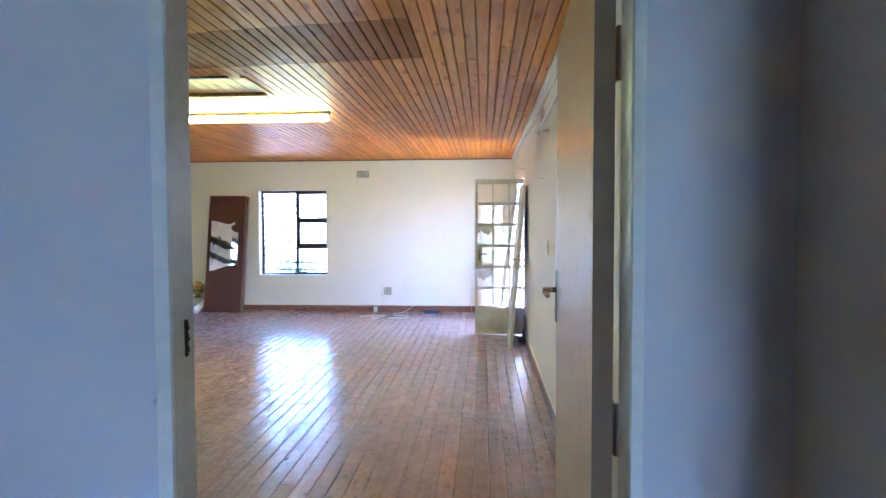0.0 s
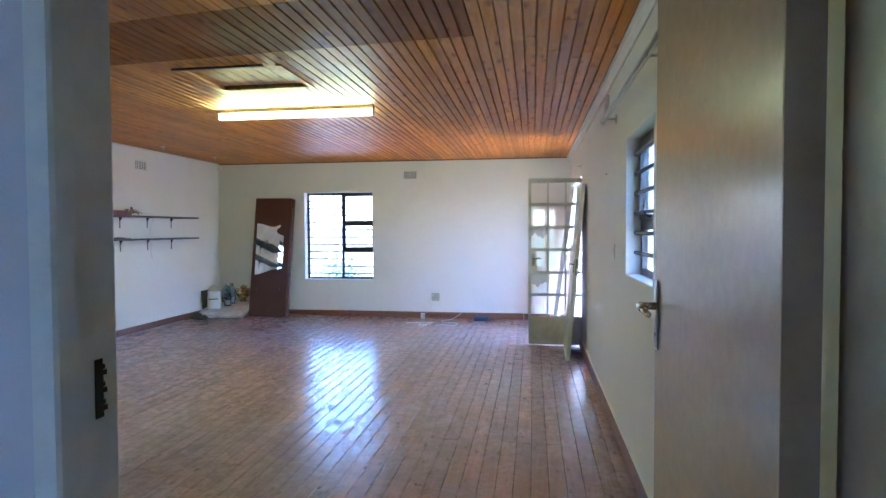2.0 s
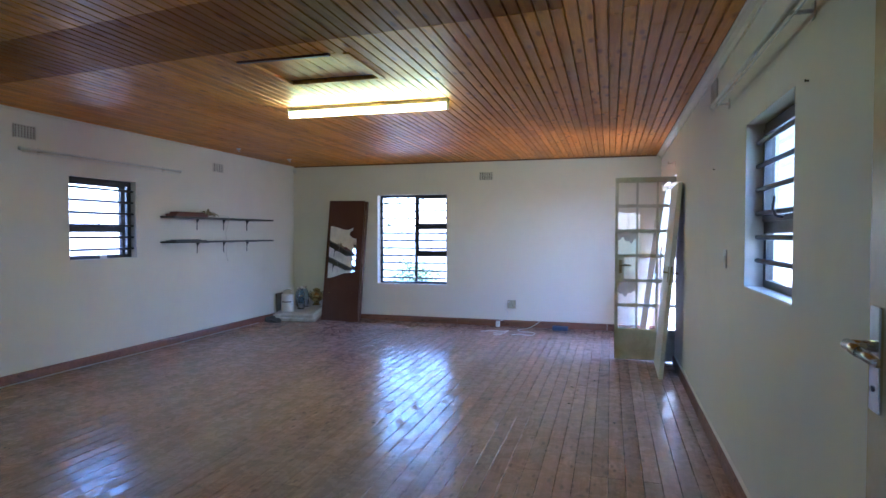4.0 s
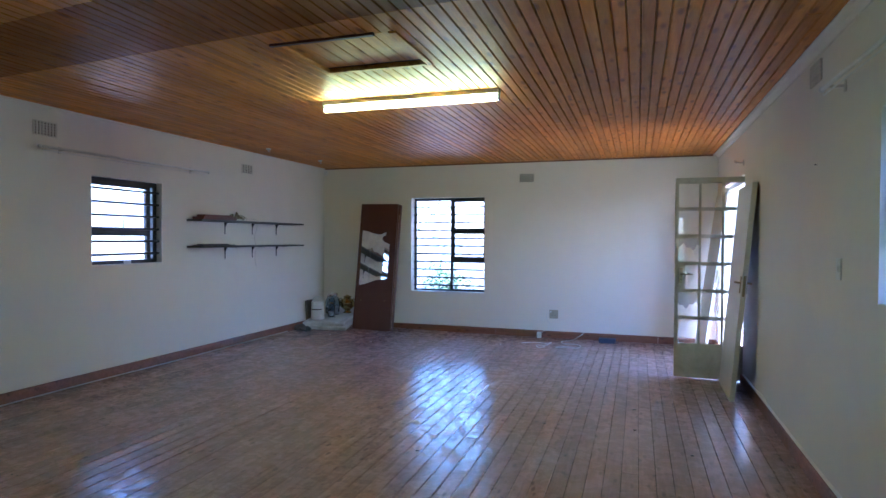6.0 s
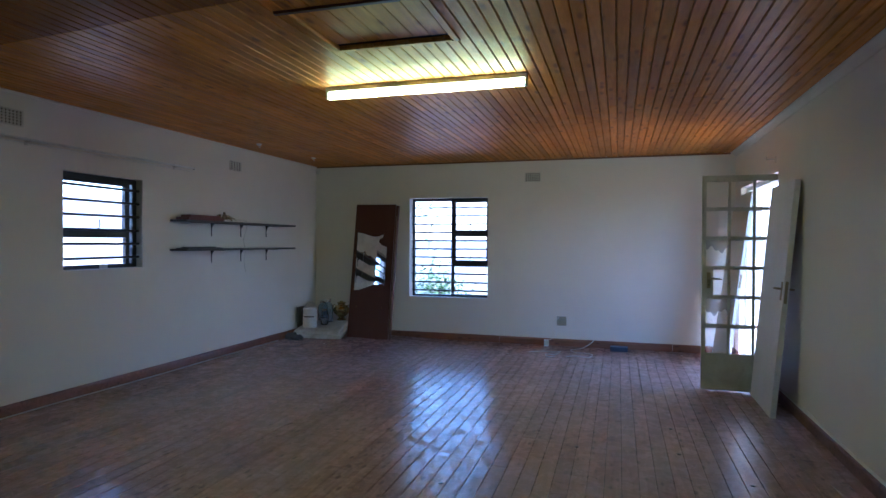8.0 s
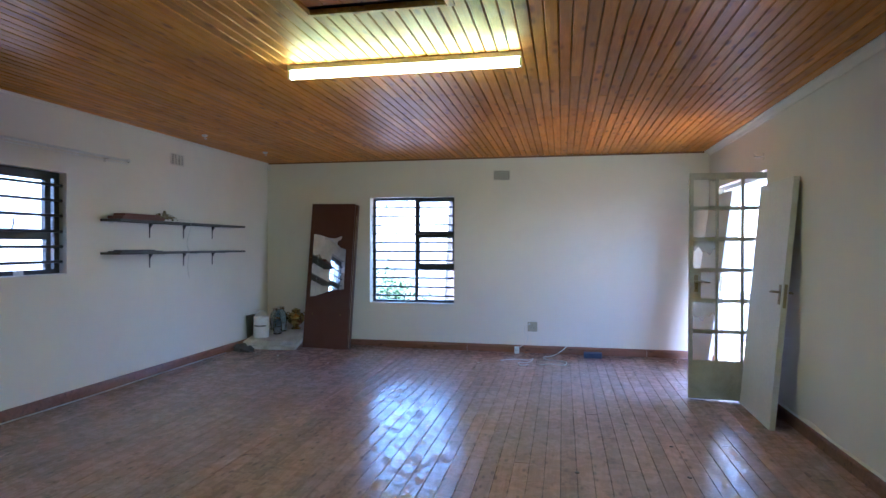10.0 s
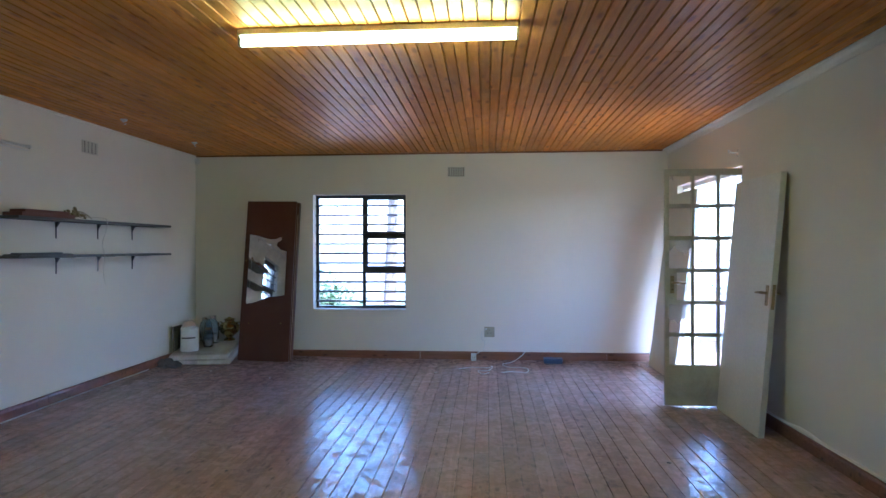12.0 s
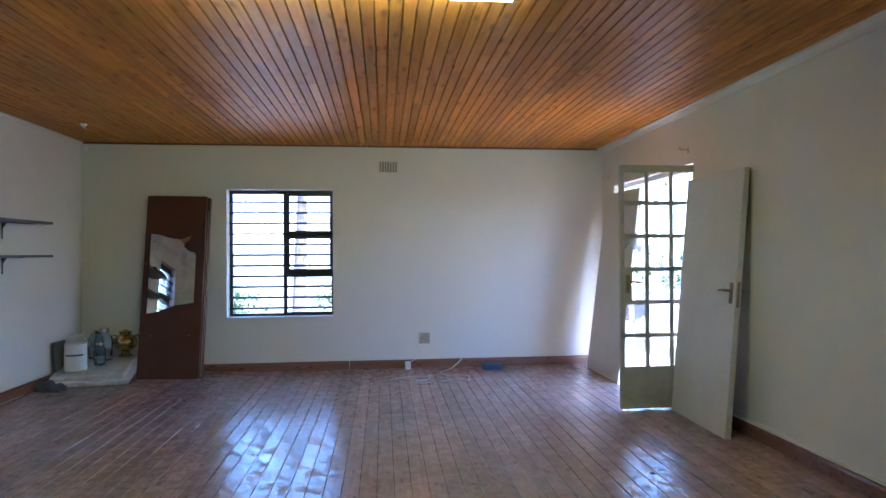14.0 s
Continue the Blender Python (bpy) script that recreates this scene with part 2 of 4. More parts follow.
WALL = plaster("wall_paint", (0.77, 0.725, 0.64), (0.62, 0.555, 0.455))
HALL = plaster("hall_paint", (0.66, 0.645, 0.69), (0.54, 0.52, 0.55), 0.5)
OUTER = plaster("outside_plaster", (0.54, 0.525, 0.49), (0.42, 0.39, 0.34), 0.8)
CEIL_WOOD = boarded("ceiling_pine", (0.74, 0.325, 0.030), (0.60, 0.232, 0.018), (0.30, 0.10, 0.012), 0.42, 0.06, True, 1, vary=0.24, gloss_bump=0.06, coat_rough=0.3, spec=0.24, varnish=(1.0, 0.76, 0.40), knots=(13.0, 4.4), knot_size=(0.10, 0.29))
# same pine coloured darker: the bay's lack of window sheen, also the hall ceiling
CEIL_DARK = boarded("ceiling_pine_darkened", (0.40, 0.15, 0.016), (0.30, 0.10, 0.010), (0.15, 0.048, 0.007), 0.5, 0.04, True, 1, vary=0.15, gloss_bump=0.06, coat_rough=0.35, spec=0.18, varnish=(1.0, 0.76, 0.40), knots=(13.0, 4.4), knot_size=(0.10, 0.29))
FLOOR_WOOD = boarded("floor_boards", (0.43, 0.255, 0.195), (0.31, 0.175, 0.135), (0.13, 0.065, 0.045), 0.5, 1.0, False, 1, wear=0.55, vary=0.25, gloss_bump=0.26, coat_rough=0.05, spec=0.3, patches=(11.0, 0.46, 0.52), coat_ior=1.75)
BASE_WOOD = boarded("skirting_wood", (0.30, 0.135, 0.07), (0.21, 0.09, 0.045), (0.08, 0.03, 0.02), 0.4, 0.2, True, 0, vary=0.2)
CREAM = painted("cream_gloss_paint", (0.66, 0.53, 0.31), (0.54, 0.42, 0.24), 0.20, patch=1.5, strength=0.03, grain=35, amount=0.2)
FRAME_PAINT = painted("frame_gloss_paint", (0.80, 0.80, 0.77), (0.62, 0.59, 0.52), 0.3, patch=3, strength=0.08, grain=30)
DOOR_WHITE = painted("door_white_paint", (0.74, 0.72, 0.66), (0.58, 0.54, 0.46), 0.35, patch=1.6, strength=0.08, grain=40)
STEEL_CREAM = painted("glazed_door_paint", (0.58, 0.56, 0.48), (0.32, 0.28, 0.2), 0.45, patch=5, strength=0.2, grain=50, amount=0.7)
BLACK = painted("window_black_paint", (0.032, 0.032, 0.036), (0.08, 0.07, 0.06), 0.32, patch=7, strength=0.15)
CHROME = painted("worn_chrome", (0.62, 0.60, 0.56), (0.4, 0.37, 0.32), 0.22, metallic=1.0, patch=9, strength=0.05)
TARNISHED = painted("tarnished_brass", (0.36, 0.30, 0.18), (0.2, 0.16, 0.1), 0.35, metallic=1.0, patch=12, strength=0.1)
BRASS = painted("old_brass", (0.46, 0.36, 0.15), (0.22, 0.16, 0.07), 0.25, metallic=1.0, patch=8, strength=0.1)
WHITE_PLASTIC = painted("white_plastic", (0.78, 0.78, 0.76), (0.55, 0.52, 0.46), 0.4, patch=6, strength=0.05)
DUSTY_WHITE = painted("dusty_white_slab", (0.72, 0.70, 0.66), (0.40, 0.36, 0.30), 0.6, patch=5, strength=0.2, amount=0.8)
WARDROBE = painted("red_brown_veneer", (0.085, 0.026, 0.016), (0.13, 0.05, 0.03), 0.35, patch=2.5, strength=0.06, grain=70)
RAW_EDGE = painted("raw_brown_timber", (0.27, 0.175, 0.09), (0.17, 0.105, 0.055), 0.7, patch=5, strength=0.3)
EDGE = painted("pale_edge_strip", (0.42, 0.30, 0.21), (0.28, 0.18, 0.12), 0.5, patch=8)
DARK = painted("dark_cavity", (0.02, 0.018, 0.015), (0.04, 0.035, 0.03), 0.9)
SHELF = painted("dark_shelf_board", (0.05, 0.048, 0.042), (0.11, 0.10, 0.085), 0.5, patch=6)
CLAY = painted("vent_clay_paint", (0.68, 0.65, 0.58), (0.46, 0.42, 0.35), 0.8, patch=12)
KHAKI = painted("yellowed_plastic", (0.42, 0.39, 0.28), (0.3, 0.27, 0.18), 0.45, patch=9)
BLUE = painted("blue_box_card", (0.06, 0.085, 0.15), (0.05, 0.07, 0.12), 0.6, patch=14)
CABLE_WHITE = painted("white_cable", (0.7, 0.69, 0.66), (0.5, 0.47, 0.42), 0.5)
CABLE_DARK = painted("dark_cable", (0.06, 0.055, 0.05), (0.1, 0.09, 0.08), 0.6)
GREY_BOARD = painted("weathered_grey_board", (0.17, 0.15, 0.13), (0.10, 0.09, 0.08), 0.8, patch=8, strength=0.4)
GREY_CLOTH = painted("grey_cloth", (0.12, 0.125, 0.13), (0.06, 0.06, 0.065), 0.9, patch=18, strength=0.6)
DRIED = painted("dried_flowers", (0.28, 0.22, 0.12), (0.14, 0.10, 0.06), 0.9, patch=25)
OLD_BOOK = painted("red_brown_cover", (0.15, 0.05, 0.035), (0.08, 0.03, 0.02), 0.6, patch=8)
GLASS = glassy("window_glass")
BLUE_GLASS = glassy("bluish_glass", (0.72, 0.82, 0.92))
PANE_PAINT = painted("paint_smeared_glass", (0.74, 0.69, 0.66), (0.80, 0.77, 0.74), 0.5, patch=9, amount=0.9)
PANE_PAINT.node_tree.nodes["Principled BSDF"].inputs["Alpha"].default_value = 0.55
m, nt, p = shader("mirror_silver")
p.inputs["Metallic"].default_value, p.inputs["Roughness"].default_value = 1.0, 0.02
v = coords(nt)
nt.links.new(ramp(nt, noise_tex(nt, v, 7, 6, 0.7), [(0.3, (0.62, 0.62, 0.62)), (0.6, (0.86, 0.87, 0.87))]).outputs["Color"], p.inputs["Base Color"])
MIRROR = m
m, nt, p = shader("fluorescent_tube")
p.inputs["Base Color"].default_value = (0.9, 0.9, 0.88, 1)
p.inputs["Emission Color"].default_value = (0.92, 1.0, 0.32, 1)
p.inputs["Emission Strength"].default_value = TUBE_POWER
TUBE = m
GRASS = painted("garden_lawn", (0.07, 0.12, 0.03), (0.13, 0.12, 0.05), 0.95, patch=0.7, grain=30, strength=0.8)
PAVING = painted("pale_paving", (0.32, 0.305, 0.28), (0.24, 0.22, 0.20), 0.85, patch=1.6, strength=0.3)
VERANDA = painted("terracotta_paving", (0.36, 0.23, 0.155), (0.28, 0.18, 0.125), 0.85, patch=1.6, strength=0.3)
BRICK_RED = painted("red_face_brick", (0.36, 0.13, 0.09), (0.26, 0.12, 0.09), 0.85, patch=9, strength=0.3)
ROOF = painted("roof_sheet_paint", (0.22, 0.10, 0.07), (0.15, 0.08, 0.06), 0.6, patch=2)
LEAF = painted("leaf_green", (0.06, 0.11, 0.025), (0.10, 0.14, 0.035), 0.6, patch=3)
PALM = painted("palm_leaf_green", (0.07, 0.12, 0.04), (0.12, 0.14, 0.05), 0.5, patch=4)
BARK = painted("grey_bark", (0.16, 0.12, 0.09), (0.08, 0.06, 0.045), 0.9, patch=8, strength=0.8)

# ---- plan ----
LX, RX, SY, FY, CZ = -4.83, 1.045, 1.233, 9.92, 2.55
HY = 1.136                                           # hall side of the partition
TH = 0.23
BACK = -2.6                                          # far end of the hall
TURN_Y = pose(0, 0, 0, 0, 0, 90)                     # slab along y, its thickness towards -x

NW = (-3.300, -2.128, 0.600, 2.042)                   # window in the far wall
WW = (5.600, 6.461, 1.138, 1.995)                        # window in the west wall
EW = (3.562, 4.418, 1.135, 1.995)                       # window in the east wall
ED = (7.845, 9.56, -0.02, 2.07)                      # garden doorway in the east wall
HD = (-0.066, 0.794, -0.02, 2.07)                       # hall doorway
HW = (0.08, 0.86, 0.25, 2.05)                        # unseen window added at the end of the hall to light it

setting("wall_north", sheet(LX - TH, RX + TH, 0, CZ + 0.1, FY, FY + TH, [NW]), WALL, "off-white plastered wall with stains and scuffs")
setting("wall_west", sheet(HY, FY, 0, CZ + 0.1, 0, TH, [WW], Matrix.Translation((LX, 0, 0)) @ TURN_Y), WALL, "off-white plastered wall with stains and scuffs")
setting("wall_east", sheet(BACK, FY, 0, CZ + 0.1, -TH, 0, [EW, ED], Matrix.Translation((RX, 0, 0)) @ TURN_Y), WALL, "off-white plastered wall with stains and scuffs")
setting("wall_south", sheet(LX, RX, 0, CZ + 0.1, HY, SY, [HD]), HALL, "pale grey-white painted partition wall")
setting("wall_hall_west", sheet(BACK - TH, HY, 0, CZ + 0.1, 0, TH, [], Matrix.Translation((LX, 0, 0)) @ TURN_Y), HALL, "pale painted hall wall")
setting("wall_hall_end", sheet(LX, RX, 0, CZ + 0.1, BACK - TH, BACK, [HW]), HALL, "pale painted hall wall with an added window opening")
# added out of view: blocks window light for the soft shadow beside the door
setting("wall_hall_blocker", sheet(0.852, RX, 0, CZ + 0.1, 0.37, 0.50), HALL, "unseen short wall added to shade the hall partition")

bm = bmesh.new()
box(bm, LX - TH, RX + TH, BACK - TH, FY + TH, -0.30, -0.03)
setting("floor_base", bm, DARK, "dark subfloor under the boards")
bm = bmesh.new()
box(bm, LX, RX, BACK, HY + 0.06, -0.03, 0.0)
setting("hall_floor", bm, BASE_WOOD, "brown wooden hall floor")
# unseen hall ceiling, given dark boards to keep bounced light low
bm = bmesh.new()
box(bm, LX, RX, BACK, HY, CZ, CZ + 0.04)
setting("hall_ceiling", bm, CEIL_DARK, "unseen hall ceiling, coloured dark to cut bounced light")

# ceiling of narrow boards with V-joints, laid in three bays; the middle one's missing sheen is put into its colour
PITCH, HATCH = 0.0718, (-1.958, -1.262, 4.375, 4.965)


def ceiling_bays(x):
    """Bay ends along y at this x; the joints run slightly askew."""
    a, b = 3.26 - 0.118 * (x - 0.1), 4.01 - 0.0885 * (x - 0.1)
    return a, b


def ceiling_mesh(name):
    verts, faces, slots = [], [], []
    rng = random.Random(5)
    n = int((RX - LX) / PITCH) + 1
    for i in range(n):
        x0, x1 = LX + i * PITCH, min(LX + (i + 1) * PITCH, RX)
        xm = (x0 + x1) / 2
        a, b = ceiling_bays(xm)
        runs = []
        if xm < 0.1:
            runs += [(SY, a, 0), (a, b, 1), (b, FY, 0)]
        else:
            runs += [(SY, FY, 0)]
        for y0, y1, kind in runs:
            cuts = [y0]
            while kind == 0 and y1 - cuts[-1] > 4.2:
                cuts.append(cuts[-1] + rng.uniform(2.2, 3.9))
            cuts.append(y1)
            spans = []
            for c0, c1 in zip(cuts, cuts[1:]):
                if HATCH[0] < xm < HATCH[1] and c0 < HATCH[3] and c1 > HATCH[2]:
                    spans += [(c0, HATCH[2]), (HATCH[3], c1)]
                else:
                    spans.append((c0, c1))
            for c0, c1 in spans:
                dz = rng.uniform(-0.0012, 0.0012)
                if c1 - c0 < 0.02:
                    continue
                e, d, g = 0.0056, 0.011, 0.0015
                prof = [(x0 + 0.0004, d), (x0 + e, 0), (x1 - e, 0), (x1 - 0.0004, d), (x1 - 0.0004, 0.018), (x0 + 0.0004, 0.018)]
                k = len(verts)
                for yy in (c0 + g, c1 - g):
                    verts += [(px, yy, CZ + pz + dz) for px, pz in prof]
                m6 = len(prof)
                for j in range(m6):
                    faces.append((k + j, k + (j + 1) % m6, k + m6 + (j + 1) % m6, k + m6 + j))
                faces += [tuple(k + j for j in reversed(range(m6))), tuple(k + m6 + j for j in range(m6))]
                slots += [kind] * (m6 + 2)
    me = bpy.data.meshes.new(name)
    me.from_pydata(verts, [], faces)
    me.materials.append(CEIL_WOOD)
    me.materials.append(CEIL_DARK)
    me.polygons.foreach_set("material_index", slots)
    bm = bmesh.new()
    bm.from_mesh(me)
    bmesh.ops.recalc_face_normals(bm, faces=bm.faces)
    bm.to_mesh(me)
    bm.free()
    return new(name, me)


tagged(ceiling_mesh("ceiling"), "varnished orange pine tongue-and-groove ceiling, one bay coloured darker for missing sheen", kind="structure")
bm = bmesh.new()
box(bm, LX - 0.1, RX + 0.1, SY - 0.1, FY + 0.1, CZ + 0.06, CZ + 0.1)
setting("ceiling_back", bm, DARK, "dark roof space above the boards")

# roof with eaves
bm = bmesh.new()
box(bm, LX - TH - 0.75, RX + TH + 0.45, BACK - 1.0, FY + TH + 0.75, CZ + 0.12, CZ + 0.2)
box(bm, LX - TH - 0.72, RX + TH + 0.42, BACK - 0.97, FY + TH + 0.72, CZ + 0.2, CZ + 0.6)
setting("roof", bm, ROOF, "low dark red roof with wide eaves")

# skirting: board with a rounded top
def skirting(name, p, q, inward):
    p, q, inward = Vector(p), Vector(q), Vector(inward)
    prof = [(0, 0), (0.022, 0), (0.022, 0.07), (0.016, 0.088), (0.006, 0.095), (0, 0.095)]
    bm = bmesh.new()
    rows = [[bm.verts.new(e + inward * a + Vector((0, 0, b))) for a, b in prof] for e in (p, q)]
    for i in range(len(prof)):
        j = (i + 1) % len(prof)
        bm.faces.new((rows[0][i], rows[0][j], rows[1][j], rows[1][i]))
    bm.faces.new(rows[0]), bm.faces.new(rows[1])
    bmesh.ops.recalc_face_normals(bm, faces=bm.faces)
    return setting(name, bm, BASE_WOOD, "brown varnished wooden skirting board, scuffed")


for y0, y1 in ((SY, 4.32), (4.325, 7.36), (7.365, FY)):
    skirting("baseboard_west", (LX, y0, 0.046), (LX, y1, 0.046), (1, 0, 0))
for x0, x1 in ((LX + 0.023, -1.95), (-1.945, 0.32), (0.325, RX)):
    skirting("baseboard_north", (x0, FY, 0), (x1, FY, 0), (0, -1, 0))
for y0, y1 in ((SY, 4.9), (4.905, ED[0] - 0.005)):
    skirting("baseboard_east", (RX, y0, 0), (RX, y1, 0), (-1, 0, 0))
skirting("baseboard_east", (RX, ED[1] + 0.05, 0), (RX, FY - 0.023, 0), (-1, 0, 0))
skirting("baseboard_south", (LX + 0.023, SY, 0), (HD[0] - 0.05, SY, 0), (0, 1, 0))


def cornice(name, p, q, inward):
    p, q, inward = Vector(p), Vector(q), Vector(inward)
    prof = [(0, 0), (0, -0.055), (0.012, -0.055), (0.022, -0.03), (0.04, -0.012), (0.06, -0.008), (0.06, 0)]
    bm = bmesh.new()
    rows = [[bm.verts.new(e + inward * a + Vector((0, 0, b))) for a, b in prof] for e in (p, q)]
    for i in range(len(prof)):
        j = (i + 1) % len(prof)
        bm.faces.new((rows[0][i], rows[0][j], rows[1][j], rows[1][i]))
    bm.faces.new(rows[0]), bm.faces.new(rows[1])
    bmesh.ops.recalc_face_normals(bm, faces=bm.faces)
    return setting(name, bm, WALL, "narrow white painted cornice")


cornice("trim_east", (RX, SY, CZ), (RX, FY, CZ), (-1, 0, 0))
bm = bmesh.new()
box(bm, LX, LX + 0.016, SY, FY, CZ - 0.022, CZ - 0.0005, 0.004)
setting("trim_west", bm, WALL, "thin painted quarter-round under the ceiling")
bm = bmesh.new()
box(bm, LX + 0.017, RX - 0.061, FY - 0.014, FY, CZ - 0.02, CZ - 0.0005, 0.004)
setting("trim_north", bm, BASE_WOOD, "thin brown quarter-round under the ceiling")


bm = bmesh.new()
lip = []
for i in range(121):
    y = 1.30 + i * (ED[0] - 0.06 - 1.30) / 120
    up = 0.006 + 0.012 * max(0.0, noise.noise((0.3, y * 3.1, 0.7)) + 0.3) + 0.022 * max(0.0, 1 - abs(y - 6.9) / 0.35) * (0.6 + 0.4 * noise.noise((y * 9, 0.2, 0.4)))
    lip.append([bm.verts.new((RX - q, y, 0.0955 + z)) for q, z in ((0.0005, 0.0), (0.013, 0.0), (0.015, up * 0.5), (0.009, up), (0.0005, up + 0.004))])
for p, q in zip(lip, lip[1:]):
    for j in range(4):
        bm.faces.new((p[j], q[j], q[j + 1], p[j + 1]))
bm.faces.new(lip[0]), bm.faces.new(lip[-1])
bmesh.ops.recalc_face_normals(bm, faces=bm.faces)
setting("trim_plaster_lip", bm, WALL, "ragged lip of chipped plaster above the skirting")


def floor_z(x):
    """The old floor rises a little towards the west wall."""
    return 0.048 * min(1.0, max(0.0, (-2.6 - x) / 2.2))


# ---- windows ----
def window(name, m, w, h, lights, bars, depth, label):
    """A steel window in a slab lying in x-z; y runs outwards. lights: (x0, x1, z0, z1, opens)."""
    win = new(name)
    win.matrix_basis = m
    tagged(win, label, kind="structure")
    holes = [(a, b, c, d) for a, b, c, d, _ in lights]
    fr = sheet(0.0, w, 0.0, h, depth, depth + 0.04, holes)
    part("window_frame", fr, BLACK, win)
    for a, b, c, d, opens in lights:
        if opens:
            s = 0.017
            part("casement", sheet(a - 0.012, b + 0.012, c - 0.012, d + 0.012, depth - 0.016, depth + 0.02, [(a + s, b - s, c + s, d - s)]), BLACK, win)
            a, b, c, d = a + s - 0.004, b - s + 0.004, c + s - 0.004, d - s + 0.004
            st = bmesh.new()
            xm = (a + b) / 2
            hook = [(xm, depth - 0.020, c - 0.012), (xm - 0.002, depth - 0.050, c - 0.004), (xm + 0.002, depth - 0.064, c + 0.030), (xm + 0.006, depth - 0.056, c + 0.085)]
            for p0, p1 in zip(hook, hook[1:]):
                rod(st, p0, p1, 0.0065, 8)
            part("window_stay", st, BLACK, win)
        pb = bmesh.new()
        box(pb, a - 0.003, b + 0.003, depth + 0.017, depth + 0.021, c - 0.003, d + 0.003)
        part("pane", pb, GLASS, win).visible_shadow = False
    first, step, n = bars
    for i in range(n):
        z = h - first - step * i
        bb = bmesh.new()
        rod(bb, (0.004, depth - 0.031, z), (w - 0.004, depth - 0.031 + 0.002 * (i % 2), z + 0.002 * ((i * 7) % 3 - 1)), 0.0125, 8)
        part("burglar_bar", bb, BLACK, win)
    sb = bmesh.new()
    box(sb, 0.002, w - 0.002, 0.002, depth - 0.002, -0.012, 0.008, 0.004)
    part("window_sill", sb, FRAME_PAINT, win, "white painted sill")
    return win


w, h = NW[1] - NW[0], NW[3] - NW[2]
window("window_1", Matrix.Translation((NW[0], FY, NW[2])), w, h,
       [(0.035, 0.598, 0.035, h - 0.04, False), (0.652, w - 0.03, 0.965, h - 0.045, True), (0.652, w - 0.03, 0.525, 0.905, True), (0.640, w - 0.028, 0.045, 0.465, False)],
       (0.133, 0.121, 11), 0.14, "black steel window with burglar bars, bright garden behind")
w, h = WW[1] - WW[0], WW[3] - WW[2]
window("window_2", Matrix.Translation((LX, WW[0], WW[2])) @ TURN_Y, w, h,
       [(0.03, w - 0.14, 0.36, h - 0.06, True), (0.03, w - 0.13, 0.045, 0.29, False), (w - 0.085, w - 0.05, 0.045, h - 0.05, False)], (0.107, 0.129, 6), 0.075, "black steel window with burglar bars in bright daylight")
bm = bmesh.new()
box(bm, w * 0.50, w * 0.60, 0.0715, 0.0735, 0.006, 0.042, 0.004)
part("sticker", bm, WHITE_PLASTIC, bpy.data.objects["window_2"], "small oval white sticker")
w, h = EW[1] - EW[0], EW[3] - EW[2]
window("window_3", Matrix.Translation((RX, EW[1], EW[2])) @ pose(0, 0, 0, 0, 0, -90), w, h,
       [(0.05, w - 0.03, 0.36, h - 0.05, True), (0.05, w - 0.03, 0.045, 0.29, False)], (0.10, 0.123, 6), 0.090, "black steel window with burglar bars in a white reveal")
# added behind the camera, sized to bring daylight into the hall
w, h = HW[1] - HW[0], HW[3] - HW[2]
window("window_4", Matrix.Translation((HW[1], BACK, HW[2])) @ pose(0, 0, 0, 0, 0, 180), w, h,
       [(0.04, w / 2 - 0.03, 0.04, h - 0.04, False), (w / 2 + 0.03, w - 0.04, 0.04, h - 0.04, False)], (0.1, 0.1, 0), 0.10, "unseen steel window added at the end of the hall for light")

# ---- hall door and its frame ----
frame_1 = new("door_frame")
tagged(frame_1, "off-white gloss painted steel door frame, chipped", kind="structure")
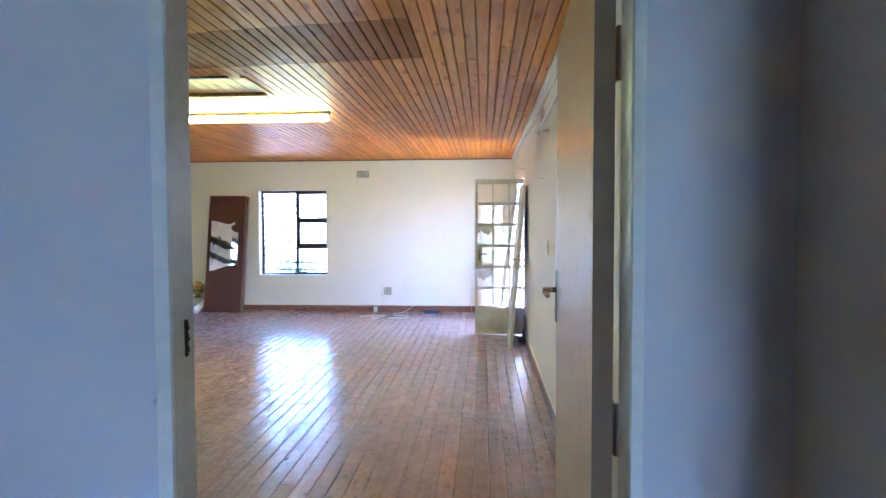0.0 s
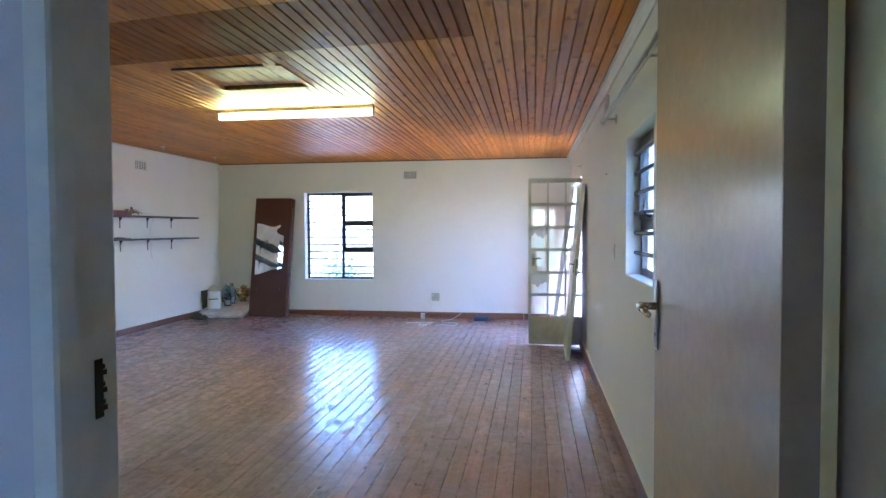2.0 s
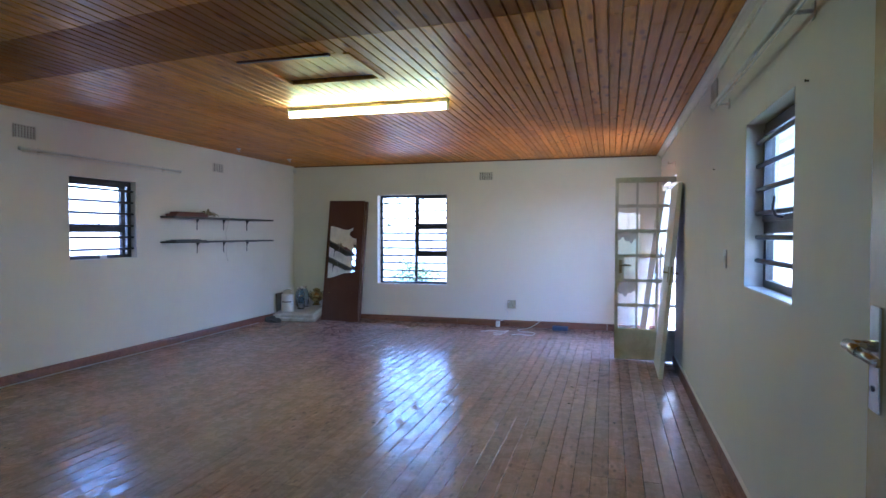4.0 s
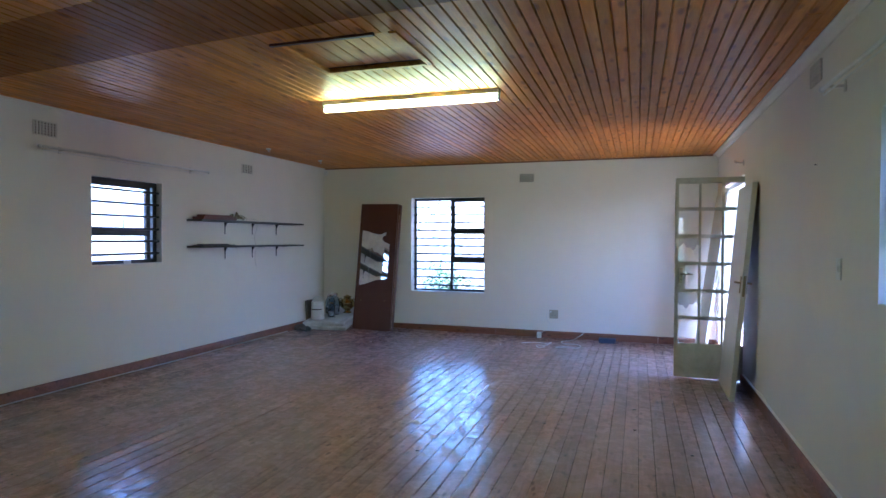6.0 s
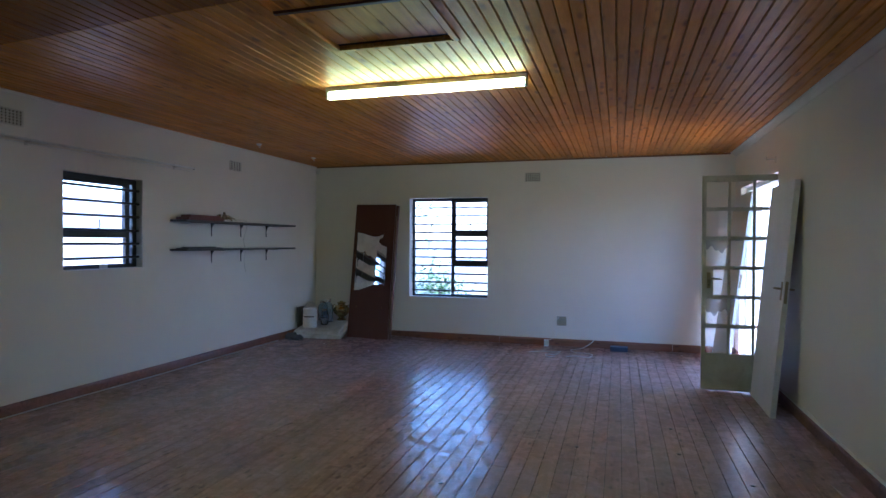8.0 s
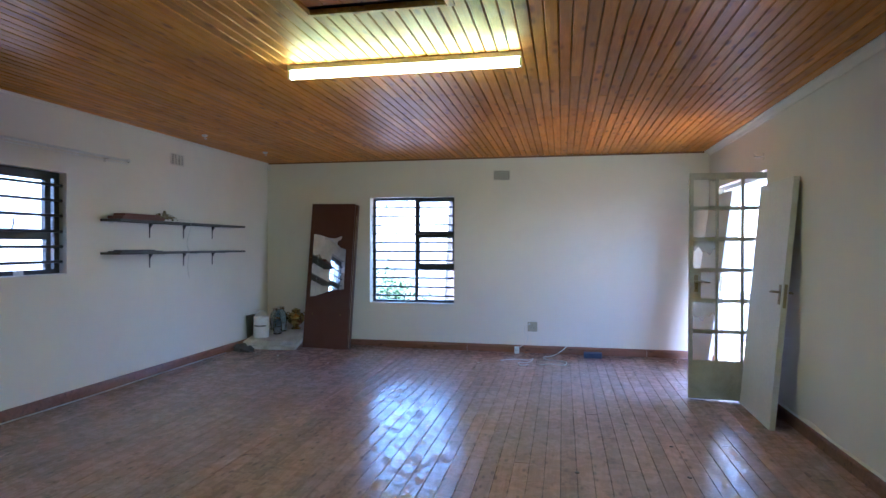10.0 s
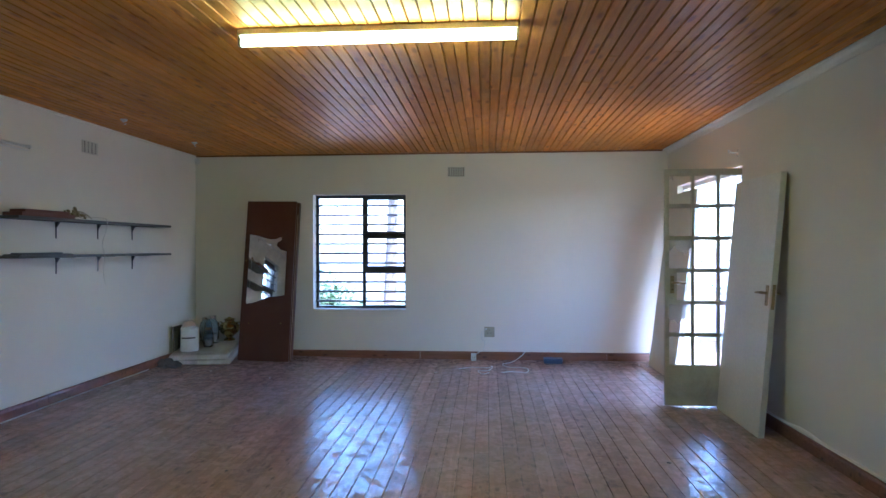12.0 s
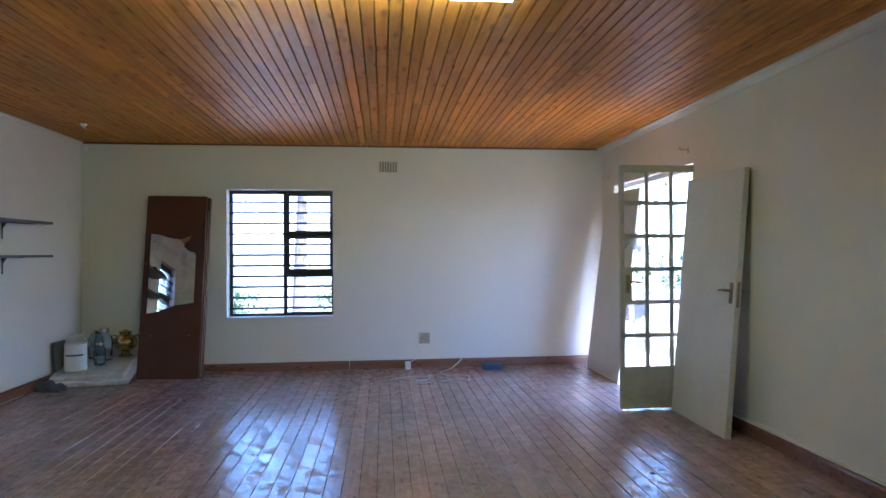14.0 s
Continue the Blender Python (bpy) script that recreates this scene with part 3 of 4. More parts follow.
for side, x_wall, sgn in (("jamb", HD[0], 1), ("jamb", HD[1] - 0.022, -1)):
    bm = bmesh.new()
    prof = [(-0.018, HY - 0.016), (-0.016, HY - 0.018), (0.002, HY - 0.018), (0.004, HY - 0.014), (0.004, HY + 0.064), (0.001, HY + 0.068), (-0.010, HY + 0.070), (-0.012, HY + 0.076), (-0.012, SY + 0.012), (-0.0215, SY + 0.012), (-0.0215, HY + 0.030), (-0.017, HY + 0.028)]
    if sgn == 1:    # the lock side: a narrow stop and a rebate for the door
        prof = [(0.006, HY + 0.020), (0.006, HY - 0.014), (0.009, HY - 0.018), (0.035, HY - 0.018), (0.037, HY - 0.012), (0.037, HY + 0.015), (0.026, HY + 0.024), (0.024, HY + 0.030), (0.024, HY + 0.090), (0.022, HY + 0.092), (0.001, HY + 0.092), (0.001, HY + 0.022)]
    rows = [[bm.verts.new((x_wall + sgn * a, y, z)) for a, y in prof] for z in (0.0, 2.05)]
    for i in range(len(prof)):
        j = (i + 1) % len(prof)
        bm.faces.new((rows[0][i], rows[0][j], rows[1][j], rows[1][i]))
    bm.faces.new(rows[0]), bm.faces.new(rows[1])
    bmesh.ops.recalc_face_normals(bm, faces=bm.faces)
    # the hinge jamb's shaded reveal is put into a duller cream colour
    jb = part(side, bm, FRAME_PAINT if sgn == 1 else STEEL_CREAM, frame_1, "" if sgn == 1 else "hinge jamb in duller cream, its shade put into the colour")
    if sgn == 1:
        bm = bmesh.new()
        box(bm, HD[0] + 0.0230, HD[0] + 0.0255, 1.189, 1.201, 1.208, 1.278, 0.0)
        for i in range(9):
            a = i / 9 * 0.075
            box(bm, HD[0] + 0.0230, HD[0] + 0.0252, 1.195, 1.202 + 0.003 * ((i * 5) % 3), 1.208 + a * 0.85, 1.214 + a * 0.85, 0.0)
        part("strike_hole", bm, DARK, jb, "dark chipped lock recess")
        for z in (1.139, 1.447, 1.703):
            bm = bmesh.new()
            bmesh.ops.create_icosphere(bm, subdivisions=2, radius=0.006, matrix=Matrix.Translation((HD[0] + 0.002, HY - 0.006, z)) @ Matrix.Diagonal((1.2, 0.6, 1.0, 1)))
            part("plaster_blob", bm, HALL, jb, smooth=True)
# thin pale strip added as the lit front face of the hinge jamb
bm = bmesh.new()
box(bm, HD[1] - 0.023, HD[1] - 0.0045, HY - 0.0215, HY - 0.0185, 0.0, 2.04)
part("jamb_lit_front", bm, FRAME_PAINT, frame_1, "front of the hinge jamb, coloured paler as its lit face")
bm = bmesh.new()
box(bm, HD[0] + 0.001, HD[1] - 0.001, HY - 0.018, HY + 0.084, 2.04, 2.075, 0.003)
part("head", bm, FRAME_PAINT, frame_1)


def lever(parent, at, out, along, metal, plate=(0.038, 0.155), drop=0.0):
    """A lever handle: back plate, neck and bar. out, along: unit vectors in the parent's space."""
    at, out, along = Vector(at), Vector(out), Vector(along)
    rot = Matrix((along, out, Vector((0, 0, 1)))).transposed().to_4x4()
    m = Matrix.Translation(at) @ rot
    bm = bmesh.new()
    box(bm, -plate[0] / 2, plate[0] / 2, 0, 0.007, -plate[1] * 0.62, plate[1] * 0.38, 0.003, m)
    pl = part("handle_plate", bm, metal, parent, smooth=False)
    bm = bmesh.new()
    rod(bm, m @ Vector((0, 0.004, 0)), m @ Vector((0, 0.042, 0)), 0.009, 12)
    rod(bm, m @ Vector((-0.006, 0.040, 0)), m @ Vector((0.055, 0.042, -0.001)), 0.0095, 12)
    rod(bm, m @ Vector((0.05, 0.042, -0.001)), m @ Vector((0.11, 0.038, -0.006 - drop)), 0.0092, 12, 0.007)
    part("handle_lever", bm, metal, pl, smooth=True)
    bm = bmesh.new()
    rod(bm, m @ Vector((0, 0.0065, -plate[1] * 0.4)), m @ Vector((0, 0.0085, -plate[1] * 0.4)), 0.005, 10)
    part("keyhole", bm, DARK, pl)
    return pl


# open leaf, folded back along the wall; local x from hinge to free edge, +y towards the wall
LEAF_POSE = pose(0.728, 1.249, 0.0, 0, 0, 87.6)
door_1 = new("door_1")
door_1.matrix_basis = LEAF_POSE
tagged(door_1, "cream gloss painted flush door standing wide open", kind="structure")
LW = 0.83
bm = bmesh.new()
box(bm, 0, LW, -0.04, 0.0, 0.012, 2.035, 0.003)
leaf = part("leaf", bm, CREAM, door_1)
bm = bmesh.new()
box(bm, -0.003, -0.0005, -0.0395, -0.0005, 0.014, 2.033)
part("hinge_edge", bm, RAW_EDGE, door_1, "unpainted dark brown timber edge")
lever(door_1, (LW - 0.045, 0.0, 1.245), (0, 1, 0), (-1, 0, 0), CHROME, (0.04, 0.165))
lever(door_1, (LW - 0.045, -0.04, 1.245), (0, -1, 0), (-1, 0, 0), CHROME, (0.04, 0.165))
for z in (0.25, 1.02, 1.72):
    bm = bmesh.new()
    rod(bm, (-0.012, -0.046, z), (-0.012, -0.046, z + 0.1), 0.007, 10)
    box(bm, -0.012, 0.03, -0.043, -0.040, z, z + 0.1)
    part("hinge", bm, CHROME, door_1)

# ---- garden doorway, glazed leaf ----
frame_2 = new("garden_door_frame")
tagged(frame_2, "cream painted timber frame of the garden doorway", kind="structure")
for y in (ED[0], ED[1] - 0.045):
    bm = bmesh.new()
    box(bm, RX + 0.064, RX + 0.15, y, y + 0.045, 0.0, ED[3], 0.003)
    part("jamb", bm, FRAME_PAINT, frame_2)
bm = bmesh.new()
box(bm, RX + 0.064, RX + 0.15, ED[0] + 0.046, ED[1] - 0.046, ED[3] - 0.045, ED[3] - 0.001, 0.003)
part("head", bm, FRAME_PAINT, frame_2)
bm = bmesh.new()
box(bm, RX + 0.0, RX + TH + 0.05, ED[0] + 0.002, ED[1] - 0.002, -0.06, 0.012, 0.004)
part("threshold", bm, PAVING, frame_2)

GW, GH = 0.680, 2.035
glazed = new("door_2")
glazed.matrix_basis = pose(RX + 0.044, 7.873, 0.012, 0, 0, 180 - 1.0)
tagged(glazed, "glazed garden door with chipped cream paint, standing open", kind="structure")
cols, rows_ = 3, 6
x_edges = [0.032 + i * (GW - 0.066 + 0.022) / cols for i in range(cols + 1)]
z_low, z_top = 0.345, GH - 0.05
z_edges = [z_low + i * (z_top - z_low + 0.022) / rows_ for i in range(rows_ + 1)]
panes = [(x_edges[i], x_edges[i + 1] - 0.022, z_edges[j], z_edges[j + 1] - 0.022) for i in range(cols) for j in range(rows_)]
LOCK = 2 * rows_ + 2                                 # pane cut short by the lock box
open_panes = [(a, b - (0.065 if k == LOCK else 0), c, d) for k, (a, b, c, d) in enumerate(panes)]
part("door_frame", sheet(0, GW, 0, GH, -0.019, 0.019, open_panes), STEEL_CREAM, glazed)
for z in (0.25, 1.02, 1.78):
    bm = bmesh.new()
    rod(bm, (-0.012, -0.012, z), (-0.012, -0.012, z + 0.09), 0.007, 10)
    box(bm, -0.019, -0.012, -0.014, -0.010, z + 0.004, z + 0.086)
    box(bm, -0.012, 0.001, -0.014, -0.010, z + 0.004, z + 0.086)
    part("hinge", bm, TARNISHED, glazed, "projecting tarnished steel hinge")
rng = random.Random(11)
for k, (a, b, c, d) in enumerate(open_panes):
    bm = bmesh.new()
    box(bm, a - 0.003, b + 0.003, -0.003, 0.001, c - 0.003, d + 0.003)
    pane = part("pane", bm, GLASS, glazed)
    pane.visible_shadow = False
    # ragged putty and paint along the edges of each pane
    bm = bmesh.new()
    for i in range(14):
        t = i / 13
        r = rng.uniform(0.003, 0.011)
        box(bm, a + t * (b - a) - 0.013, a + t * (b - a) + 0.013, 0.0015, 0.006, d - r, d + 0.002)
        r = rng.uniform(0.002, 0.008)
        box(bm, a + t * (b - a) - 0.013, a + t * (b - a) + 0.013, 0.0015, 0.0055, c - 0.002, c + r)
    part("putty", bm, STEEL_CREAM, glazed, "ragged old putty and paint")
# paint left on some panes of the hinge-far column
for k, rise in ((2 * rows_ + 3, 0.62), (2 * rows_ + 1, 0.45)):
    a, b, c, d = open_panes[k]
    bm = bmesh.new()
    edge = [c + (d - c) * (rise + 0.10 * math.sin(7 * t + k) + 0.06 * math.sin(19 * t)) for t in [i / 12 for i in range(13)]]
    lo = [bm.verts.new((a + (b - a) * i / 12, 0.0022, edge[i])) for i in range(13)]
    hi = [bm.verts.new((a + (b - a) * i / 12, 0.0022, d)) for i in range(13)]
    for i in range(12):
        bm.faces.new((lo[i], lo[i + 1], hi[i + 1], hi[i]))
    r = bmesh.ops.extrude_face_region(bm, geom=list(bm.faces))
    bmesh.ops.translate(bm, vec=(0, 0.001, 0), verts=[x for x in r["geom"] if isinstance(x, bmesh.types.BMVert)])
    bmesh.ops.recalc_face_normals(bm, faces=bm.faces)
    part("paint_smear", bm, PANE_PAINT, glazed, "whitish paint smeared on the glass")
lever(glazed, (GW - 0.06, 0.019, 1.06), (0, 1, 0), (-1, 0, 0), TARNISHED, (0.032, 0.15))
lever(glazed, (GW - 0.06, -0.019, 1.06), (0, -1, 0), (-1, 0, 0), TARNISHED, (0.032, 0.15))

# ---- loose doors and panels leaning on the walls ----
def leaning(y0, x_foot, x_top, height, turn=0.0):
    """Pose of a panel whose local x runs along the wall, local z up the panel and local -y faces the room."""
    tilt = math.degrees(math.asin((x_top - x_foot) / height))
    return pose(x_foot, y0, 0.0, 0, 0, -90 + turn) @ pose(0, 0, 0, -tilt, 0, 0)


loose = thing("loose_door", leaning(7.846, 0.832, 0.992, 1.925, -0.8), "white painted flush door, unhung, leaning against the wall", "door")
bm = bmesh.new()
box(bm, 0, 0.795, 0.0, 0.042, 0.0, 1.925, 0.002)
part("leaf", bm, DOOR_WHITE, loose)
lever(loose, (0.745, 0.0, 1.045), (0, -1, 0), (-1, 0, 0), TARNISHED, (0.038, 0.15))
lever(loose, (0.745, 0.042, 1.045), (0, 1, 0), (-1, 0, 0), TARNISHED, (0.038, 0.15))
bm = bmesh.new()
box(bm, 0.7935, 0.7965, 0.010, 0.032, 0.93, 1.11)
part("lock_face", bm, TARNISHED, loose, "tarnished lock face plate")

spare = thing("loose_panel", leaning(9.68, 0.755, 1.005, 1.99, 1.2), "plain white painted door panel leaning by the garden doorway", "panel")
bm = bmesh.new()
box(bm, 0, 0.845, 0.0, 0.036, 0.0, 1.99, 0.002)
part("leaf", bm, DOOR_WHITE, spare)
bm = bmesh.new()
box(bm, 0.8435, 0.8465, 0.008, 0.028, 0.93, 1.08)
part("lock_face", bm, TARNISHED, spare)

BL = math.degrees(math.asin((9.795 - 9.48) / 1.965))
wardrobe = thing("mirrored_panel", pose(-4.095, 9.48, 0.016, -BL, 0.4, 1.5), "dark red-brown wardrobe door with a broken mirror, leaning on the wall", "wardrobe door")
bm = bmesh.new()
box(bm, 0, 0.615, 0.0, 0.024, 0.0, 1.965, 0.003)
part("door_board", bm, WARDROBE, wardrobe)
SHAPE = [(0.085, 1.53), (0.17, 1.52), (0.25, 1.495), (0.33, 1.475), (0.40, 1.475), (0.46, 1.50), (0.485, 1.505), (0.475, 1.465), (0.43, 1.435), (0.42, 1.395), (0.47, 1.35), (0.545, 1.325), (0.54, 0.80), (0.46, 0.785), (0.36, 0.775), (0.25, 0.735), (0.15, 0.70), (0.075, 0.69)]
bm = bmesh.new()
front = [bm.verts.new((x, -0.005, z)) for x, z in SHAPE]
back = [bm.verts.new((x, -0.0005, z)) for x, z in SHAPE]
bm.faces.new(front), bm.faces.new(list(reversed(back)))
for i in range(len(SHAPE)):
    j = (i + 1) % len(SHAPE)
    bm.faces.new((front[i], back[i], back[j], front[j]))
bmesh.ops.recalc_face_normals(bm, faces=bm.faces)
bm.transform(Matrix.Translation((0, -0.037, 0.7)) @ pose(0, 0, 0, 2.4, 0, 0.3) @ Matrix.Translation((0, 0, -0.7)))
part("mirror", bm, MIRROR, wardrobe, "broken mirror with a jagged edge")
bm = bmesh.new()
rod(bm, (0.03, 0.0, 1.22), (0.03, -0.008, 1.22), 0.011, 14)
part("escutcheon", bm, BRASS, wardrobe, "small brass keyhole plate")
for x in (0.11, 0.5):
    bm = bmesh.new()
    rod(bm, (x, 0.0, 0.46), (x, -0.004, 0.46), 0.007, 10)
    part("screw", bm, BRASS, wardrobe)
side = thing("brown_panel", pose(-4.0, 9.515, 0.015, -BL - 0.4, 0.4, 1.5), "dark red-brown wardrobe panel with a pale edge, leaning behind the door", "wardrobe panel")
bm = bmesh.new()
box(bm, 0, 0.545, 0.0, 0.062, 0.0, 1.955, 0.003)
part("board", bm, WARDROBE, side)
bm = bmesh.new()
box(bm, 0.528, 0.536, -0.004, -0.0005, 0.02, 1.80)
part("edge_strip", bm, EDGE, side, "pale worn edge strip")

# ---- corner heap ----
tray = thing("white_tray", pose(-4.79, 9.12, 0.03, 9, -0.4, 9), "dusty white overturned tray slab lying on the floor", "tray")
bm = bmesh.new()
box(bm, 0, 0.73, 0, 0.62, 0.0, 0.055, 0.018, None, 3)
part("rim", bm, DUSTY_WHITE, tray)
bm = bmesh.new()
vs = box(bm, 0.03, 0.69, 0.035, 0.585, 0.05, 0.105, 0.022, None, 3)
part("body", bm, DUSTY_WHITE, tray)

bucket = thing("paint_bucket", pose(-4.61, 9.34, 0.172), "white plastic paint bucket with a handle, on the tray", "bucket")
bm = bmesh.new()
lathe(bm, [(0.096, 0.0), (0.102, 0.006), (0.096, 0.248), (0.100, 0.250), (0.100, 0.261), (0.096, 0.263), (0.095, 0.270), (0.082, 0.272), (0.078, 0.266), (0.010, 0.265)], 32)
part("pail", bm, WHITE_PLASTIC, bucket, smooth=False)
b = tube_curve("handle", [(0.096 * math.cos(a), 0.02 * math.sin(a), 0.255 + 0.095 * math.sin(a)) for a in [math.pi * i / 8 for i in range(9)]], 0.006, WHITE_PLASTIC, bucket)
bm = bmesh.new()
for i in range(16):
    a0, a1 = radians(-120 + i * 6), radians(-120 + (i + 1) * 6)
    q = [bm.verts.new((r * math.cos(a), r * math.sin(a), z)) for a, z, r in ((a0, 0.150, 0.1004), (a1, 0.150, 0.1004), (a1, 0.166, 0.1000), (a0, 0.166, 0.1000))]
    bm.faces.new(q)
part("print_bar", bm, CABLE_DARK, bucket, "dark printed bar")


def jar(x, y, turn, s, label):
    j = thing("glass_jar", pose(x, y, 0.16 + 0.16 * (y - 9.13), 0, 0, turn), label, "jar", "glass jars on the tray")
    bm = bmesh.new()
    lathe(bm, [(0.055 * s, 0.0), (0.066 * s, 0.01), (0.068 * s, 0.16 * s), (0.058 * s, 0.20 * s), (0.036 * s, 0.225 * s), (0.036 * s, 0.25 * s), (0.031 * s, 0.25 * s), (0.031 * s, 0.225 * s), (0.052 * s, 0.197 * s), (0.062 * s, 0.158 * s), (0.06 * s, 0.014)], 24)
    part("jar", bm, BLUE_GLASS, j, smooth=True)
    bm = bmesh.new()
    lathe(bm, [(0.038 * s, 0.236 * s), (0.041 * s, 0.238 * s), (0.041 * s, 0.262 * s), (0.036 * s, 0.266 * s)], 20)
    part("lid", bm, CHROME, j, "grey metal lid")
    bm = bmesh.new()
    lathe(bm, [(0.058 * s, 0.016), (0.0605 * s, 0.02), (0.0605 * s, 0.09 * s), (0.05 * s, 0.092 * s)], 20)
    part("contents", bm, DUSTY_WHITE, j, "pale grey dregs")


jar(-4.44, 9.55, 0, 1.25, "bluish glass jar with a dull metal lid")
jar(-4.42, 9.42, 40, 0.85, "small bluish glass jar with a dull metal lid")
jar(-4.55, 9.62, 10, 1.1, "bluish glass jar with a dull metal lid")
pot = thing("brass_pot", pose(-4.27, 9.66, 0.245), "polished round brass pot with a narrow neck", "pot")
bm = bmesh.new()
lathe(bm, [(0.050, 0.0), (0.068, 0.004), (0.068, 0.014), (0.044, 0.030), (0.040, 0.046), (0.070, 0.070), (0.108, 0.105), (0.120, 0.145), (0.116, 0.180), (0.092, 0.212), (0.062, 0.226), (0.052, 0.236), (0.060, 0.252), (0.066, 0.258), (0.060, 0.264), (0.030, 0.272), (0.014, 0.284)], 36)
part("body", bm, BRASS, pot, smooth=True)
for sgn in (-1, 1):
    tube_curve("handle", [(sgn * 0.088, 0, 0.212), (sgn * 0.118, 0, 0.226), (sgn * 0.136, 0, 0.200), (sgn * 0.114, 0, 0.182)], 0.006, BRASS, pot)
bm = bmesh.new()
bmesh.ops.create_icosphere(bm, subdivisions=4, radius=1.0)
for vtx in bm.verts:
    nz = noise.noise(vtx.co * 2.3) * 0.35 + noise.noise(vtx.co * 6) * 0.12
    vtx.co = Vector((vtx.co.x * 0.10, vtx.co.y * 0.17, max(vtx.co.z, -0.3) * 0.07 + 0.021)) * (1 + nz)
    vtx.co.z = max(vtx.co.z, 0.0)
solid_thing("grey_rag", bm, GREY_CLOTH, pose(-4.70, 9.03, 0.032, 0, 0, 62), "crumpled dark grey rag on the floor by the tray", "rag", smooth=True)
backb = thing("grey_board", pose(-4.815, 9.30, 0.034), "grey-brown offcut board standing against the wall", "board")
bm = bmesh.new()
box(bm, 0.0, 0.02, 0.0, 0.20, 0.0, 0.42, 0.002, pose(0.03, 0, 0, 0, -3, 0))
part("board", bm, GREY_BOARD, backb)

# ---- shelves ----
def wall_shelf(z, label):
    s = thing("wall_shelf", pose(LX, 6.822, z), label, "shelf", "shelves on the west wall")
    bm = bmesh.new()
    box(bm, 0.004, 0.215, 0.0, 2.13, -0.022, 0.0, 0.002)
    part("board", bm, SHELF, s)
    for y in (0.655, 1.20, 1.745):
        bm = bmesh.new()
        box(bm, 0.0, 0.006, y - 0.0055, y + 0.0055, -0.165, -0.0225, 0.0)
        box(bm, 0.0, 0.175, y - 0.012, y + 0.012, -0.0265, -0.0225, 0.0)
        for k in range(4):
            box(bm, 0.0, 0.030 - 0.007 * k, y - 0.011 + 0.002 * k, y + 0.011 - 0.002 * k, -0.0275 - 0.012 * (k + 1), -0.0270 - 0.012 * k)
        part("bracket", bm, BLACK, s, "black steel shelf bracket")
    return s


wall_shelf(1.625, "dark narrow wall shelf on black brackets, nearly empty")
wall_shelf(1.320, "dark narrow wall shelf on black brackets, empty")
pile = thing("board_pile", pose(LX + 0.03, 6.88, 1.626, 0, 0, -3), "red-brown boards lying on the upper shelf", "board")
bm = bmesh.new()
box(bm, 0, 0.17, 0, 0.54, 0, 0.030, 0.004)
part("board", bm, OLD_BOOK, pile)
bm = bmesh.new()
box(bm, 0.015, 0.15, 0.05, 0.50, 0.0305, 0.055, 0.004)
part("board", bm, OLD_BOOK, pile)
strips = thing("board_strips", pose(LX + 0.04, 6.87, 1.3205, 0, 0, -1.5), "thin dark boards lying on the lower shelf", "board")
for i, (x0, y1, z0) in enumerate(((0.0, 0.62, 0.0), (0.075, 0.56, 0.0), (0.03, 0.50, 0.0105))):
    bm = bmesh.new()
    box(bm, x0, x0 + 0.065, 0.02 * i, y1, z0, z0 + 0.010, 0.002)
    part("strip", bm, SHELF, strips)
posy = thing("dried_flowers", pose(LX + 0.11, 7.52, 1.626), "dried flowers and tangled wire on the upper shelf", "dried flowers")
rng = random.Random(3)
for i in range(46):
    y, z = rng.gauss(0, 0.05), abs(rng.gauss(0, 0.034)) + 0.008
    bm = bmesh.new()
    bmesh.ops.create_icosphere(bm, subdivisions=1, radius=rng.uniform(0.012, 0.025), matrix=pose(rng.gauss(0, 0.03), y, z, rng.uniform(0, 90), rng.uniform(0, 90), 0) @ Matrix.Diagonal((1, 0.5, 0.8, 1)))
    part("flower_head", bm, DRIED, posy)
for i in range(9):
    y = rng.uniform(0.02, 0.16)
    tube_curve("stem", [(rng.uniform(-0.04, 0.04), -0.03, 0.02), (rng.uniform(-0.05, 0.05), y * 0.6, rng.uniform(0.04, 0.09)), (rng.uniform(-0.05, 0.05), y + 0.1, rng.uniform(0.01, 0.05))], 0.002, DRIED, posy)
tagged(tube_curve("hanging_wire", [(-4.69, 7.64, 1.65), (-4.60, 7.80, 1.645), (-4.595, 7.81, 1.56), (-4.60, 7.76, 1.42), (-4.60, 7.79, 1.30), (-4.60, 7.77, 1.16), (-4.60, 7.80, 1.04)], 0.003, CLAY), "thin pale wire hanging from the upper shelf", "wire")

# ---- curtain rails ----
def rail(name, x, y0, y1, z, sgn, label, stops):
    r = thing(name, pose(x, y0, z), label, "curtain rail", "curtain rails")
    bm = bmesh.new()
    rod(bm, (0, 0, 0), (0, y1 - y0, 0.0), 0.011, 12)
    part("rail", bm, WHITE_PLASTIC, r, smooth=True)
    bm = bmesh.new()
    rod(bm, (0.004, 0.02, -0.03), (0.004, y1 - y0 - 0.02, -0.032), 0.004, 8)
    part("wire", bm, WHITE_PLASTIC, r)
    for s in stops:
        bm = bmesh.new()
        box(bm, min(0, sgn * 0.09), max(0, sgn * 0.09), s - 0.008, s + 0.008, -0.006, 0.006, 0.001)
        box(bm, min(sgn * 0.084, sgn * 0.09), max(sgn * 0.084, sgn * 0.09), s - 0.014, s + 0.014, -0.03, 0.03, 0.001)
        part("bracket", bm, CLAY, r)
    for y in (0, y1 - y0):
        bm = bmesh.new()
        bmesh.ops.create_uvsphere(bm, u_segments=12, v_segments=8, radius=0.017, matrix=Matrix.Translation((0, y, 0)))
        part("finial", bm, WHITE_PLASTIC, r, smooth=True)


